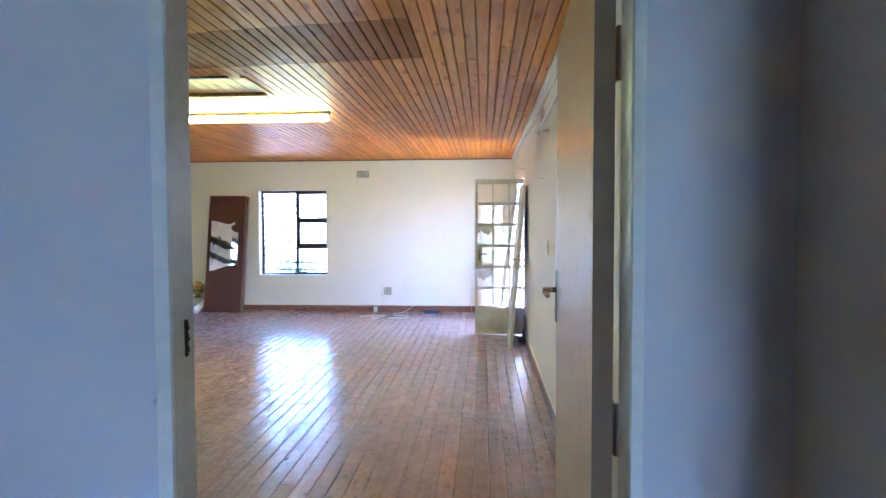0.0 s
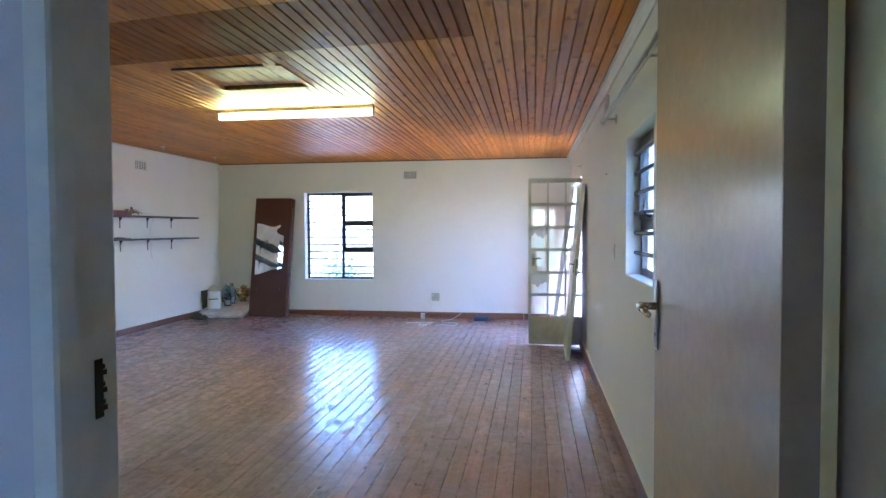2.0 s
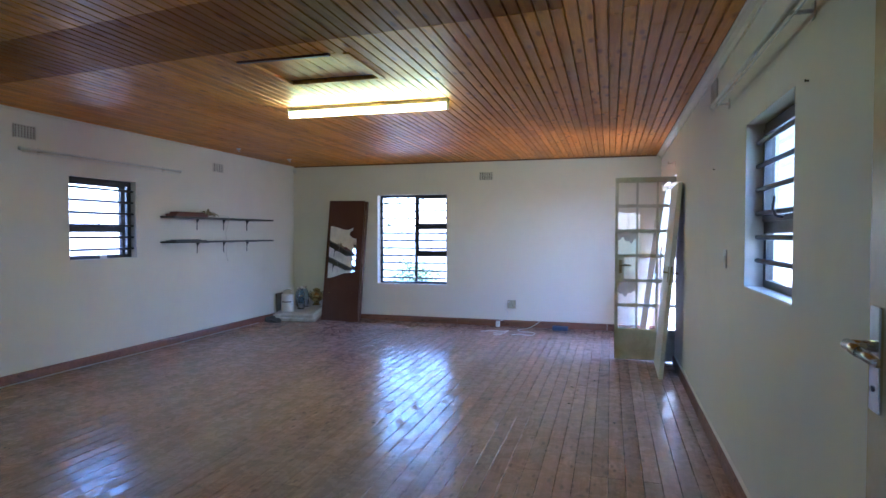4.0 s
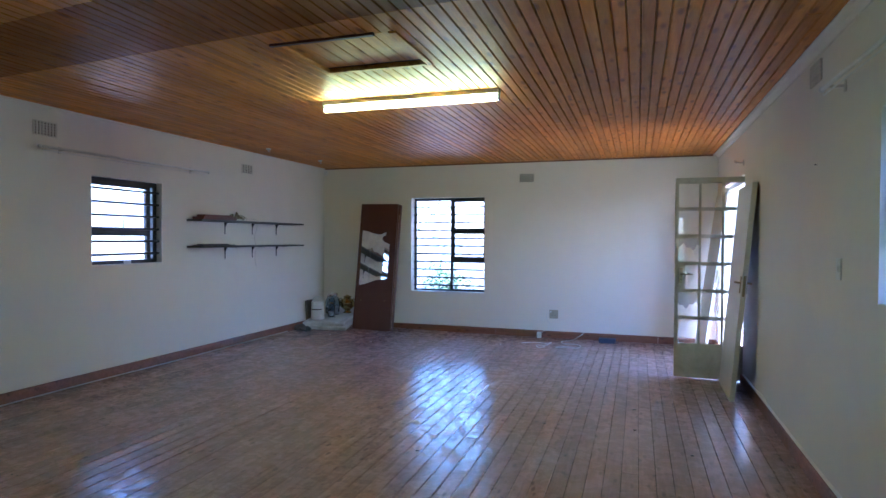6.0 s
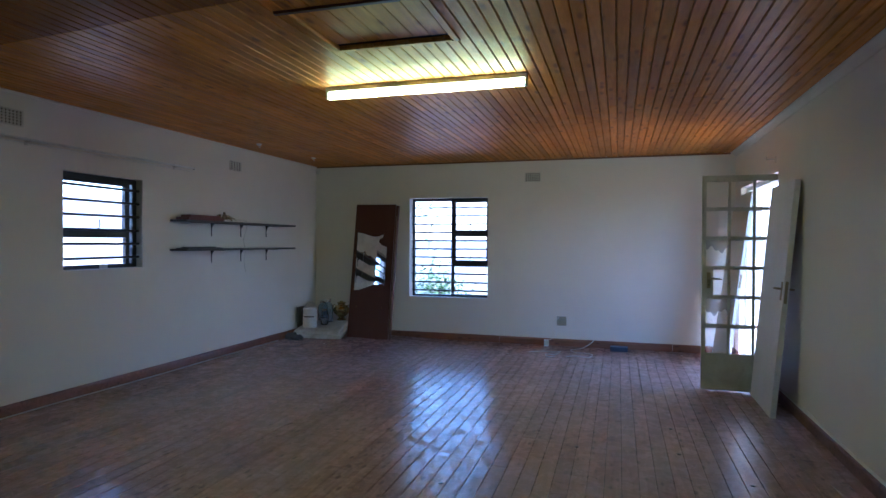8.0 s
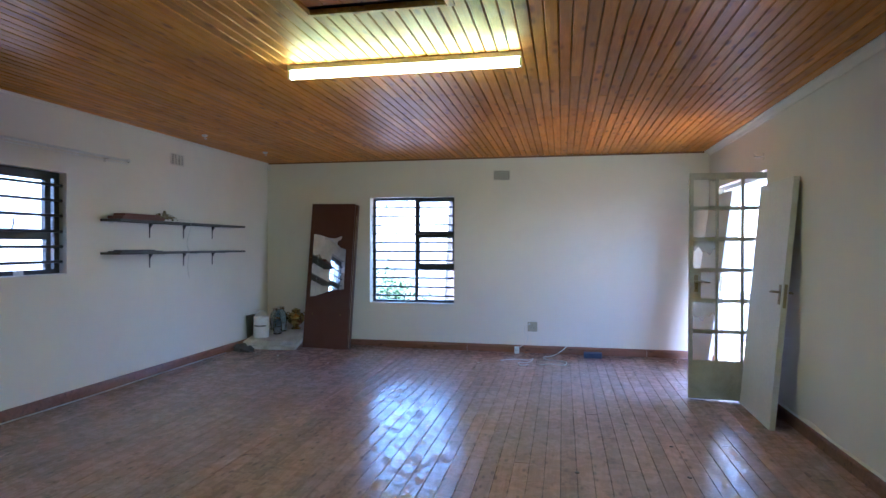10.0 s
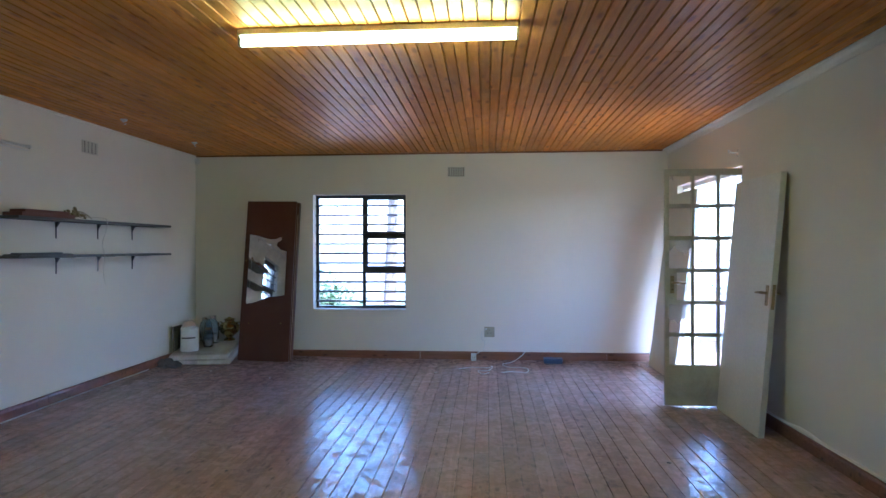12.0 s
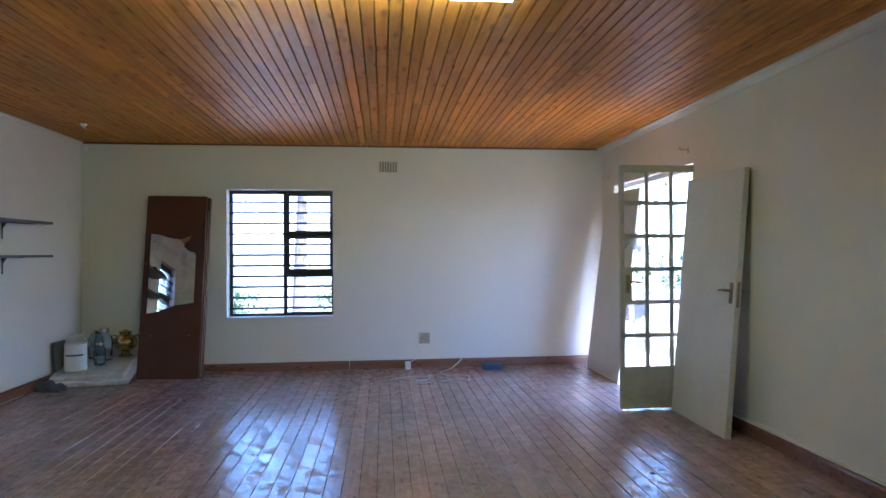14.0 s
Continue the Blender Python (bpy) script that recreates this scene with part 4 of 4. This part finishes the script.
rail("curtain_rail", LX + 0.09, 5.03, 7.08, 2.180, -1, "thin white curtain rail above the window, bare", (0.25, 1.85))
rail("curtain_rail", RX - 0.09, 2.75, 4.95, 2.205, 1, "thin white curtain rail above the window, bare", (0.60, 2.14))
for y, z in ((7.93, 2.19), (9.72, 2.18)):
    hk = thing("rail_bracket", pose(RX, y, z), "small bare curtain bracket beside the garden doorway", "bracket", "brackets over the doorway")
    bm = bmesh.new()
    box(bm, -0.006, 0.0, -0.014, 0.014, -0.03, 0.03, 0.001)
    part("base", bm, CLAY, hk)
    bm = bmesh.new()
    rod(bm, (-0.004, 0, 0.0), (-0.08, 0, 0.004), 0.006, 8)
    rod(bm, (-0.08, 0, 0.0), (-0.08, 0, 0.028), 0.006, 8)
    part("arm", bm, CLAY, hk)

# ---- air bricks ----
def vent(m, nx, nz, w, h, label):
    vv = thing("air_vent", m, label, "air vent", "air vents under the ceiling")
    sx, sz = w / nx, h / nz
    holes = [(i * sx + sx * 0.21, i * sx + sx * 0.79, j * sz + sz * 0.20, j * sz + sz * 0.80) for i in range(nx) for j in range(nz)]
    part("grille", sheet(-0.006, w + 0.006, -0.006, h + 0.006, -0.006, 0.004, holes), CLAY, vv)
    bm = bmesh.new()
    box(bm, 0, w, 0.0042, 0.006, 0, h)
    part("backing", bm, DARK, vv)


vent(pose(-1.60, FY - 0.0065, 2.250), 7, 5, 0.205, 0.115, "painted clay air brick with a grid of dark holes")
vent(pose(LX + 0.0065, 5.04, 2.290) @ TURN_Y, 7, 5, 0.205, 0.115, "painted clay air brick with a grid of dark holes")
vent(pose(LX + 0.0065, 7.81, 2.262) @ TURN_Y, 4, 5, 0.205, 0.105, "painted air vent with dark slots")
vent(pose(RX - 0.0065, 5.51, 2.345) @ pose(0, 0, 0, 0, 0, -90), 7, 5, 0.205, 0.115, "painted clay air brick with a grid of dark holes")

# ---- ceiling fittings ----
hatch = thing("ceiling_hatch", pose(HATCH[0], HATCH[2], CZ), "pine-boarded loft hatch sitting slightly open in its frame", "hatch")
hx, hy = HATCH[1] - HATCH[0], HATCH[3] - HATCH[2]
for i in range(7):
    bm = bmesh.new()
    a, b = 0.010 + i * (hx - 0.02) / 7, 0.010 + (i + 1) * (hx - 0.02) / 7 - 0.004
    box(bm, a, b, 0.012, hy - 0.062, 0.004, 0.02, 0.003)
    part("hatch_board", bm, CEIL_WOOD, hatch)
for a in ((-0.028, -0.002, -0.01, hy + 0.005), (hx + 0.002, hx + 0.04, -0.0, hy + 0.03), (0.001, hx - 0.001, hy + 0.002, hy + 0.03)):
    bm = bmesh.new()
    box(bm, *a[:2], *a[2:], -0.011, 0.0005, 0.002)
    part("frame_batten", bm, CEIL_WOOD, hatch)
bm = bmesh.new()
box(bm, -0.06, hx - 0.09, -0.018, 0.008, -0.014, 0.0005)
part("edge_strip", bm, WARDROBE, hatch, "dark broken edge strip")

lamp = thing("ceiling_light", pose(-2.455, 5.720, CZ), "switched-on fluorescent tube light fixed to the ceiling", "ceiling light")
LL = 1.50
bm = bmesh.new()
box(bm, 0, LL, 0.008, 0.068, -0.035, -0.001, 0.004)
part("body", bm, WHITE_PLASTIC, lamp)
for x in (0.0, LL - 0.018):
    bm = bmesh.new()
    box(bm, x, x + 0.018, 0.018, 0.058, -0.089, -0.0355, 0.003)
    part("lamp_holder", bm, WHITE_PLASTIC, lamp)
bm = bmesh.new()
rod(bm, (0.0185, 0.038, -0.068), (LL - 0.0185, 0.038, -0.068), 0.019, 16)
part("tube", bm, TUBE, lamp, "glowing white fluorescent tube", smooth=False)

for x, y in ((-4.42, 7.80), (-4.36, 8.98)):
    hk = thing("ceiling_hook", pose(x, y, CZ), "small white ceiling hook", "hook", "hooks in the ceiling")
    bm = bmesh.new()
    lathe(bm, [(0.03, 0.0), (0.03, -0.01), (0.016, -0.022), (0.004, -0.024)], 16)
    part("rose", bm, WHITE_PLASTIC, hk)
    tube_curve("hook", [(0, 0, -0.014), (0, 0, -0.035), (0.012, 0, -0.048), (0.022, 0, -0.036)], 0.003, WHITE_PLASTIC, hk)
det = thing("alarm_sensor", pose(LX + 0.05, FY - 0.05, 2.475, 0, 0, 45), "small white alarm sensor in the ceiling corner", "sensor")
bm = bmesh.new()
box(bm, -0.028, 0.028, -0.02, 0.02, -0.04, 0.035, 0.008)
part("housing", bm, WHITE_PLASTIC, det)
bm = bmesh.new()
bmesh.ops.create_uvsphere(bm, u_segments=16, v_segments=10, radius=0.03, matrix=Matrix.Translation((0, -0.018, -0.005)))
part("lens", bm, WHITE_PLASTIC, det, smooth=True)
bm = bmesh.new()
rod(bm, (0, 0.02, 0.0), (0, 0.055, 0.0), 0.008, 8)
part("arm", bm, WHITE_PLASTIC, det)

# ---- electrics low on the wall ----
sock = thing("wall_socket", pose(-1.155, FY, 0.275), "yellowed wall socket with a loose cable", "socket")
bm = bmesh.new()
box(bm, 0, 0.125, -0.012, 0.0, 0, 0.125, 0.004)
plate = part("plate", bm, KHAKI, sock)
for x, z in ((0.062, 0.085), (0.044, 0.05), (0.08, 0.05)):
    bm = bmesh.new()
    rod(bm, (x, -0.0118, z), (x, -0.0130, z), 0.006, 10)
    part("pin_hole", bm, DARK, plate)
bm = bmesh.new()
box(bm, 0.014, 0.03, -0.016, -0.0122, 0.09, 0.11, 0.001)
part("rocker", bm, WHITE_PLASTIC, plate)
tagged(tube_curve("cable", [(-1.145, 9.905, 0.36), (-1.19, 9.90, 0.33), (-1.185, 9.905, 0.25), (-1.15, 9.90, 0.21), (-1.17, 9.88, 0.13), (-1.22, 9.84, 0.10), (-1.27, 9.82, 0.075)], 0.004, CABLE_WHITE), "white cable hanging from the wall socket", "cable")
adap = thing("plug_adaptor", pose(-1.315, 9.80, 0.0, 0, 0, 4), "white plug adaptor standing on the floor", "plug")
bm = bmesh.new()
box(bm, 0, 0.062, 0, 0.05, 0.0, 0.085, 0.006)
part("body", bm, WHITE_PLASTIC, adap)
bm = bmesh.new()
for x in (0.02, 0.042):
    rod(bm, (x, 0.001, 0.045), (x, -0.0015, 0.045), 0.004, 8)
part("pin_hole", bm, DARK, adap)
for label, pts in (("white flex coiled on the floor boards", [(-1.44, 9.30, 0.005), (-1.30, 9.40, 0.005), (-1.12, 9.38, 0.006), (-1.06, 9.48, 0.005), (-1.10, 9.24, 0.006), (-1.22, 9.20, 0.006), (-1.17, 9.05, 0.005), (-1.10, 9.12, 0.005)]),
                   ("white flex trailing from the skirting over the floor", [(-0.66, 9.885, 0.10), (-0.72, 9.84, 0.05), (-0.82, 9.74, 0.006), (-0.94, 9.60, 0.005), (-0.88, 9.44, 0.005), (-0.74, 9.42, 0.006), (-0.66, 9.34, 0.005), (-0.70, 9.15, 0.005), (-0.84, 9.20, 0.005), (-0.96, 9.14, 0.005)])):
    tagged(tube_curve("flex", pts, 0.0048, CABLE_WHITE), label, "cable")
tagged(tube_curve("skirting_cable", [(LX + 0.03, 3.0, 0.056), (LX + 0.045, 4.4, 0.056), (LX + 0.03, 5.5, 0.056), (LX + 0.05, 6.6, 0.056), (LX + 0.035, 7.8, 0.056), (LX + 0.04, 8.8, 0.056)], 0.005, CABLE_WHITE), "thin white cable lying along the skirting board", "cable")
bbox = thing("blue_box", pose(-0.45, 9.69, 0.0, 0, 0, -3), "small flat dark blue box on the floor by the skirting", "box")
bm = bmesh.new()
box(bm, 0, 0.215, 0, 0.12, 0, 0.055, 0.004)
part("box", bm, BLUE, bbox)
bm = bmesh.new()
box(bm, -0.002, 0.217, -0.002, 0.122, 0.04, 0.058, 0.003)
part("lid", bm, BLUE, bbox)
sw = thing("light_switch", pose(RX, 4.90, 1.21), "white light switch plate on the wall", "light switch")
bm = bmesh.new()
box(bm, -0.009, 0.0, 0, 0.075, 0, 0.115, 0.003)
pl = part("plate", bm, WHITE_PLASTIC, sw)
bm = bmesh.new()
box(bm, -0.014, -0.0085, 0.028, 0.047, 0.04, 0.075, 0.002)
part("rocker", bm, WHITE_PLASTIC, pl)
for y, z in ((5.375, 1.86), (3.40, 1.973)):
    bm = bmesh.new()
    rod(bm, (0, 0, 0), (-0.012, 0, 0.002), 0.003, 8)
    rod(bm, (-0.011, 0, 0.002), (-0.013, 0, 0.002), 0.006, 10)
    solid_thing("nail", bm, CABLE_DARK, pose(RX, y, z), "small dark nail stuck in the wall", "nail", "nails in the wall")
rng = random.Random(21)
for i in range(26):
    bm = bmesh.new()
    s = rng.uniform(0.006, 0.018)
    bmesh.ops.create_icosphere(bm, subdivisions=1, radius=s, matrix=Matrix.Translation((0, 0, s * 0.25)) @ Matrix.Diagonal((1, rng.uniform(0.4, 1), 0.25, 1)))
    x, y = (rng.uniform(-4.3, 0.8), rng.uniform(8.4, 9.8)) if i < 15 else (rng.uniform(-4.2, 0.6), rng.uniform(3.5, 8.5))
    solid_thing("debris", bm, (CABLE_DARK, CLAY, WHITE_PLASTIC)[i % 3 if i < 15 else 0], pose(x, y, floor_z(x), 0, 0, rng.uniform(0, 360)), "small flake of debris on the floor boards", "debris", "debris on the floor")

# ---- garden ----
bm = bmesh.new()
bmesh.ops.create_grid(bm, x_segments=40, y_segments=40, size=400)
g = setting("ground", bm, GRASS, "green lawn reaching far away")
g.location.z = -0.20
bm = bmesh.new()
box(bm, RX + TH + 0.06, RX + 3.6, 7.0, 13.6, -0.26, -0.05, 0.01)
setting("pavement", bm, VERANDA, "sunlit terracotta veranda paving outside the door")
bm = bmesh.new()
box(bm, LX - 3.2, LX - TH, 2.0, 14.0, -0.26, -0.12, 0.01)
setting("pavement_side", bm, PAVING, "pale paved strip beside the house")
bm = bmesh.new()
box(bm, LX - 3.5, LX - 3.25, -6, 16.0, -0.25, 2.05, 0.01)
setting("garden_wall_west", bm, OUTER, "white plastered boundary wall")
bm = bmesh.new()
box(bm, LX - 3.5, 16, 19.0, 19.25, -0.25, 1.5, 0.01)
setting("garden_wall_north", bm, OUTER, "white plastered boundary wall behind the garden")
bm = bmesh.new()
box(bm, 10.5, 10.75, -6, 19.0, -0.25, 1.3, 0.01)
setting("garden_wall_east", bm, BRICK_RED, "low red brick garden wall")
bm = bmesh.new()
box(bm, 4.75, 8.2, 7.5, 18.5, -0.25, -0.185, 0.01)
setting("pavement_brick", bm, BRICK_RED, "red brick garden paving beyond the veranda")
for y in (13.24, 7.0):
    post = thing("veranda_post", pose(3.3, y, -0.05), "slim dark veranda post on a paved floor", "post", "veranda posts")
    bm = bmesh.new()
    box(bm, -0.035, 0.035, -0.035, 0.035, 0, 2.7, 0.004)
    part("shaft", bm, CLAY, post)
    bm = bmesh.new()
    box(bm, -0.09, 0.09, -0.09, 0.09, 0.0, 0.02, 0.004)
    part("foot_plate", bm, CLAY, post)
bm = bmesh.new()
box(bm, 2.95, 3.5, 5.6, 13.4, 2.652, 2.74)
setting("veranda_roof", bm, OUTER, "pale painted veranda roof edge")
low = thing("planter_wall", pose(2.3, 11.9, -0.2), "low white plastered planter wall at the end of the veranda", "planter wall")
bm = bmesh.new()
box(bm, -0.9, 0.9, 0.0, 0.25, 0, 0.85, 0.01)
part("wall", bm, OUTER, low)
bm = bmesh.new()
box(bm, -0.94, 0.94, -0.04, 0.29, 0.8505, 0.91, 0.01)
part("coping", bm, PAVING, low)


def foliage(n, spread, size, seed, flat=1.0):
    """A crown of small bent leaves in uneven clumps."""
    rng = random.Random(seed)
    clumps = [(Vector((rng.gauss(0, spread[0]), rng.gauss(0, spread[1]), rng.gauss(0, spread[2]))), rng.uniform(0.25, 0.55)) for _ in range(max(5, n // 110))]
    verts, faces = [], []
    for _ in range(n):
        c, r = clumps[rng.randrange(len(clumps))]
        p0 = c + Vector((rng.gauss(0, r), rng.gauss(0, r), rng.gauss(0, r * flat)))
        rot = Euler((rng.uniform(-1, 1), rng.uniform(-1, 1), rng.uniform(0, 6.3))).to_matrix()
        s = size * rng.uniform(0.6, 1.3)
        k = len(verts)
        for q in ((-0.25, 0, 0), (0, 0.55, 0.08), (0.25, 0, 0), (0, -0.55, 0.08)):
            verts.append(p0 + rot @ (Vector(q) * s))
        faces += [(k, k + 1, k + 2), (k, k + 2, k + 3)]
    me = bpy.data.meshes.new("crown")
    me.from_pydata([tuple(q) for q in verts], [], faces)
    return me


def tree(x, y, height, seed, label):
    rng = random.Random(seed)
    t = thing("tree", pose(x, y, -0.2), label, "tree", "garden trees")
    bm = bmesh.new()
    pts = [Vector((0, 0, 0)), Vector((rng.uniform(-.1, .1), rng.uniform(-.1, .1), height * 0.3)), Vector((rng.uniform(-.25, .25), rng.uniform(-.25, .25), height * 0.62))]
    rod(bm, pts[0], pts[1], height * 0.035, 10, height * 0.026)
    rod(bm, pts[1], pts[2], height * 0.026, 10, height * 0.014)
    for i in range(6):
        a = rng.uniform(0, 6.28)
        b0 = pts[1].lerp(pts[2], rng.uniform(0.1, 1))
        rod(bm, b0, b0 + Vector((math.cos(a), math.sin(a), 0.9)) * height * rng.uniform(0.14, 0.24), height * 0.012, 7, height * 0.004)
    part("trunk", bm, BARK, t)
    me = foliage(2600, (height * 0.17, height * 0.17, height * 0.12), 0.16, seed)
    me.materials.append(LEAF)
    c = new("crown", me)
    c.parent, c.location = t, (0, 0, height * 0.72)


def shrub(x, y, s, seed, label):
    t = thing("shrub", pose(x, y, -0.2), label, "shrub", "garden shrubs")
    bm = bmesh.new()
    for i in range(5):
        a = i * 1.3
        rod(bm, (0, 0, 0), (math.cos(a) * s * 0.3, math.sin(a) * s * 0.3, s * 0.6), 0.02, 6, 0.008)
    part("stems", bm, BARK, t)
    me = foliage(900, (s * 0.35, s * 0.35, s * 0.18), 0.12, seed, 0.7)
    me.materials.append(LEAF)
    c = new("crown", me)
    c.parent, c.location = t, (0, 0, s * 0.62)


def palm(x, y, height, seed):
    rng = random.Random(seed)
    t = thing("palm", pose(x, y, -0.2), "garden palm with arching feathered fronds", "palm tree")
    bm = bmesh.new()
    rod(bm, (0, 0, 0), (0.1, 0, height), 0.16, 12, 0.11)
    part("trunk", bm, BARK, t)
    for i in range(13):
        a, up = i * 2.4, rng.uniform(0.2, 1.0)
        verts, faces = [], []
        for k in range(14):
            s = k / 13 * 1.9
            z = up * s - 0.42 * s * s
            for sgn in (-1, 1):
                w = 0.42 * math.sin(math.pi * min(1, 0.15 + k / 15))
                n0 = len(verts)
                verts += [(s, 0, z), (s + 0.06, 0, z), (s + 0.16, sgn * w, z - 0.16), (s + 0.03, 0, z + 0.012)]
                faces += [(n0, n0 + 1, n0 + 2), (n0 + 3, n0, n0 + 2)]
        me = bpy.data.meshes.new("frond")
        me.from_pydata(verts, [], faces)
        me.materials.append(PALM)
        f = new("frond", me)
        f.parent, f.matrix_basis = t, pose(0.1, 0, height, 0, 0, math.degrees(a))


tree(-6.6, 17.2, 5.5, 2, "leafy garden tree beyond the far window")
tree(0.6, 17.6, 6.5, 4, "leafy garden tree beyond the far window")
tree(8.0, 13.6, 5.0, 6, "leafy garden tree beyond the garden door")
tree(7.6, 17.0, 6.0, 8, "leafy garden tree beyond the garden door")
palm(-3.45, 16.6, 3.1, 3)
bm = bmesh.new()
box(bm, -9.0, 1.6, FY + TH + 0.02, 17.2, -0.26, -0.14, 0.01)
setting("pavement_yard", bm, PAVING, "pale sunlit concrete yard behind the house")
for x, y, s, k in ((-5.4, 18.2, 0.4, 21), (-2.6, 18.0, 0.5, 22), (-1.9, 18.1, 0.6, 23), (-0.2, 17.9, 0.8, 24), (4.8, 14.6, 1.3, 25), (6.0, 15.4, 1.2, 26), (7.0, 11.2, 1.1, 27), (8.2, 9.0, 1.2, 28)):
    shrub(x, y, s, k, "green leafy garden shrub by the lawn")

# ---- floor boards, each a piece of the floor ----
floor = new("floor")
tagged(floor, "worn reddish-brown varnished floor boards with open joints", kind="structure")
FP, FIRST = 0.0980, -4.8360
rng = random.Random(9)
cache = {}


def floor_board(length, tight):
    key = round(length, 1)
    if (key, tight) not in cache:
        e, d, o = (0.0008, 0.0006, 0.0002) if tight else (0.0020, 0.0020, 0.0011)
        prof = [(o, -0.022), (o, -d), (e + o, 0.0), (FP - e - o, 0.0), (FP - o, -d), (FP - o, -0.022)]
        bm = bmesh.new()
        rows = [[bm.verts.new((a, y, b)) for a, b in prof] for y in (0.0008, key - 0.0008)]
        for i in range(len(prof)):
            j = (i + 1) % len(prof)
            bm.faces.new((rows[0][i], rows[0][j], rows[1][j], rows[1][i]))
        bm.faces.new(rows[0]), bm.faces.new(rows[1])
        bmesh.ops.recalc_face_normals(bm, faces=bm.faces)
        cache[key, tight] = mesh_of("floor_board", bm, FLOOR_WOOD)
    return cache[key, tight]


count = int((RX - FIRST) / FP) + 1
for i in range(count):
    x = FIRST + i * FP
    y = HY + 0.062
    ends = [y]
    while FY - ends[-1] > 4.6:
        ends.append(round(ends[-1] + rng.choice([2.1, 2.7, 3.3, 3.9]), 3))
    ends.append(FY)
    for a, b in zip(ends, ends[1:]):
        ob = new("floor_board", floor_board(b - a, x < -2.9 or (x < -2.3 and i % 2 == 0)))
        ob.parent = floor
        ob.location = (x, a, floor_z(x) + (rng.uniform(-0.0006, 0.0006) if x > -2.9 else 0.0))
        ob.rotation_euler.y = radians(rng.uniform(-0.3, 0.3) if x > -2.9 else 0.0)
        ob.scale.y = (b - a) / round(b - a, 1)
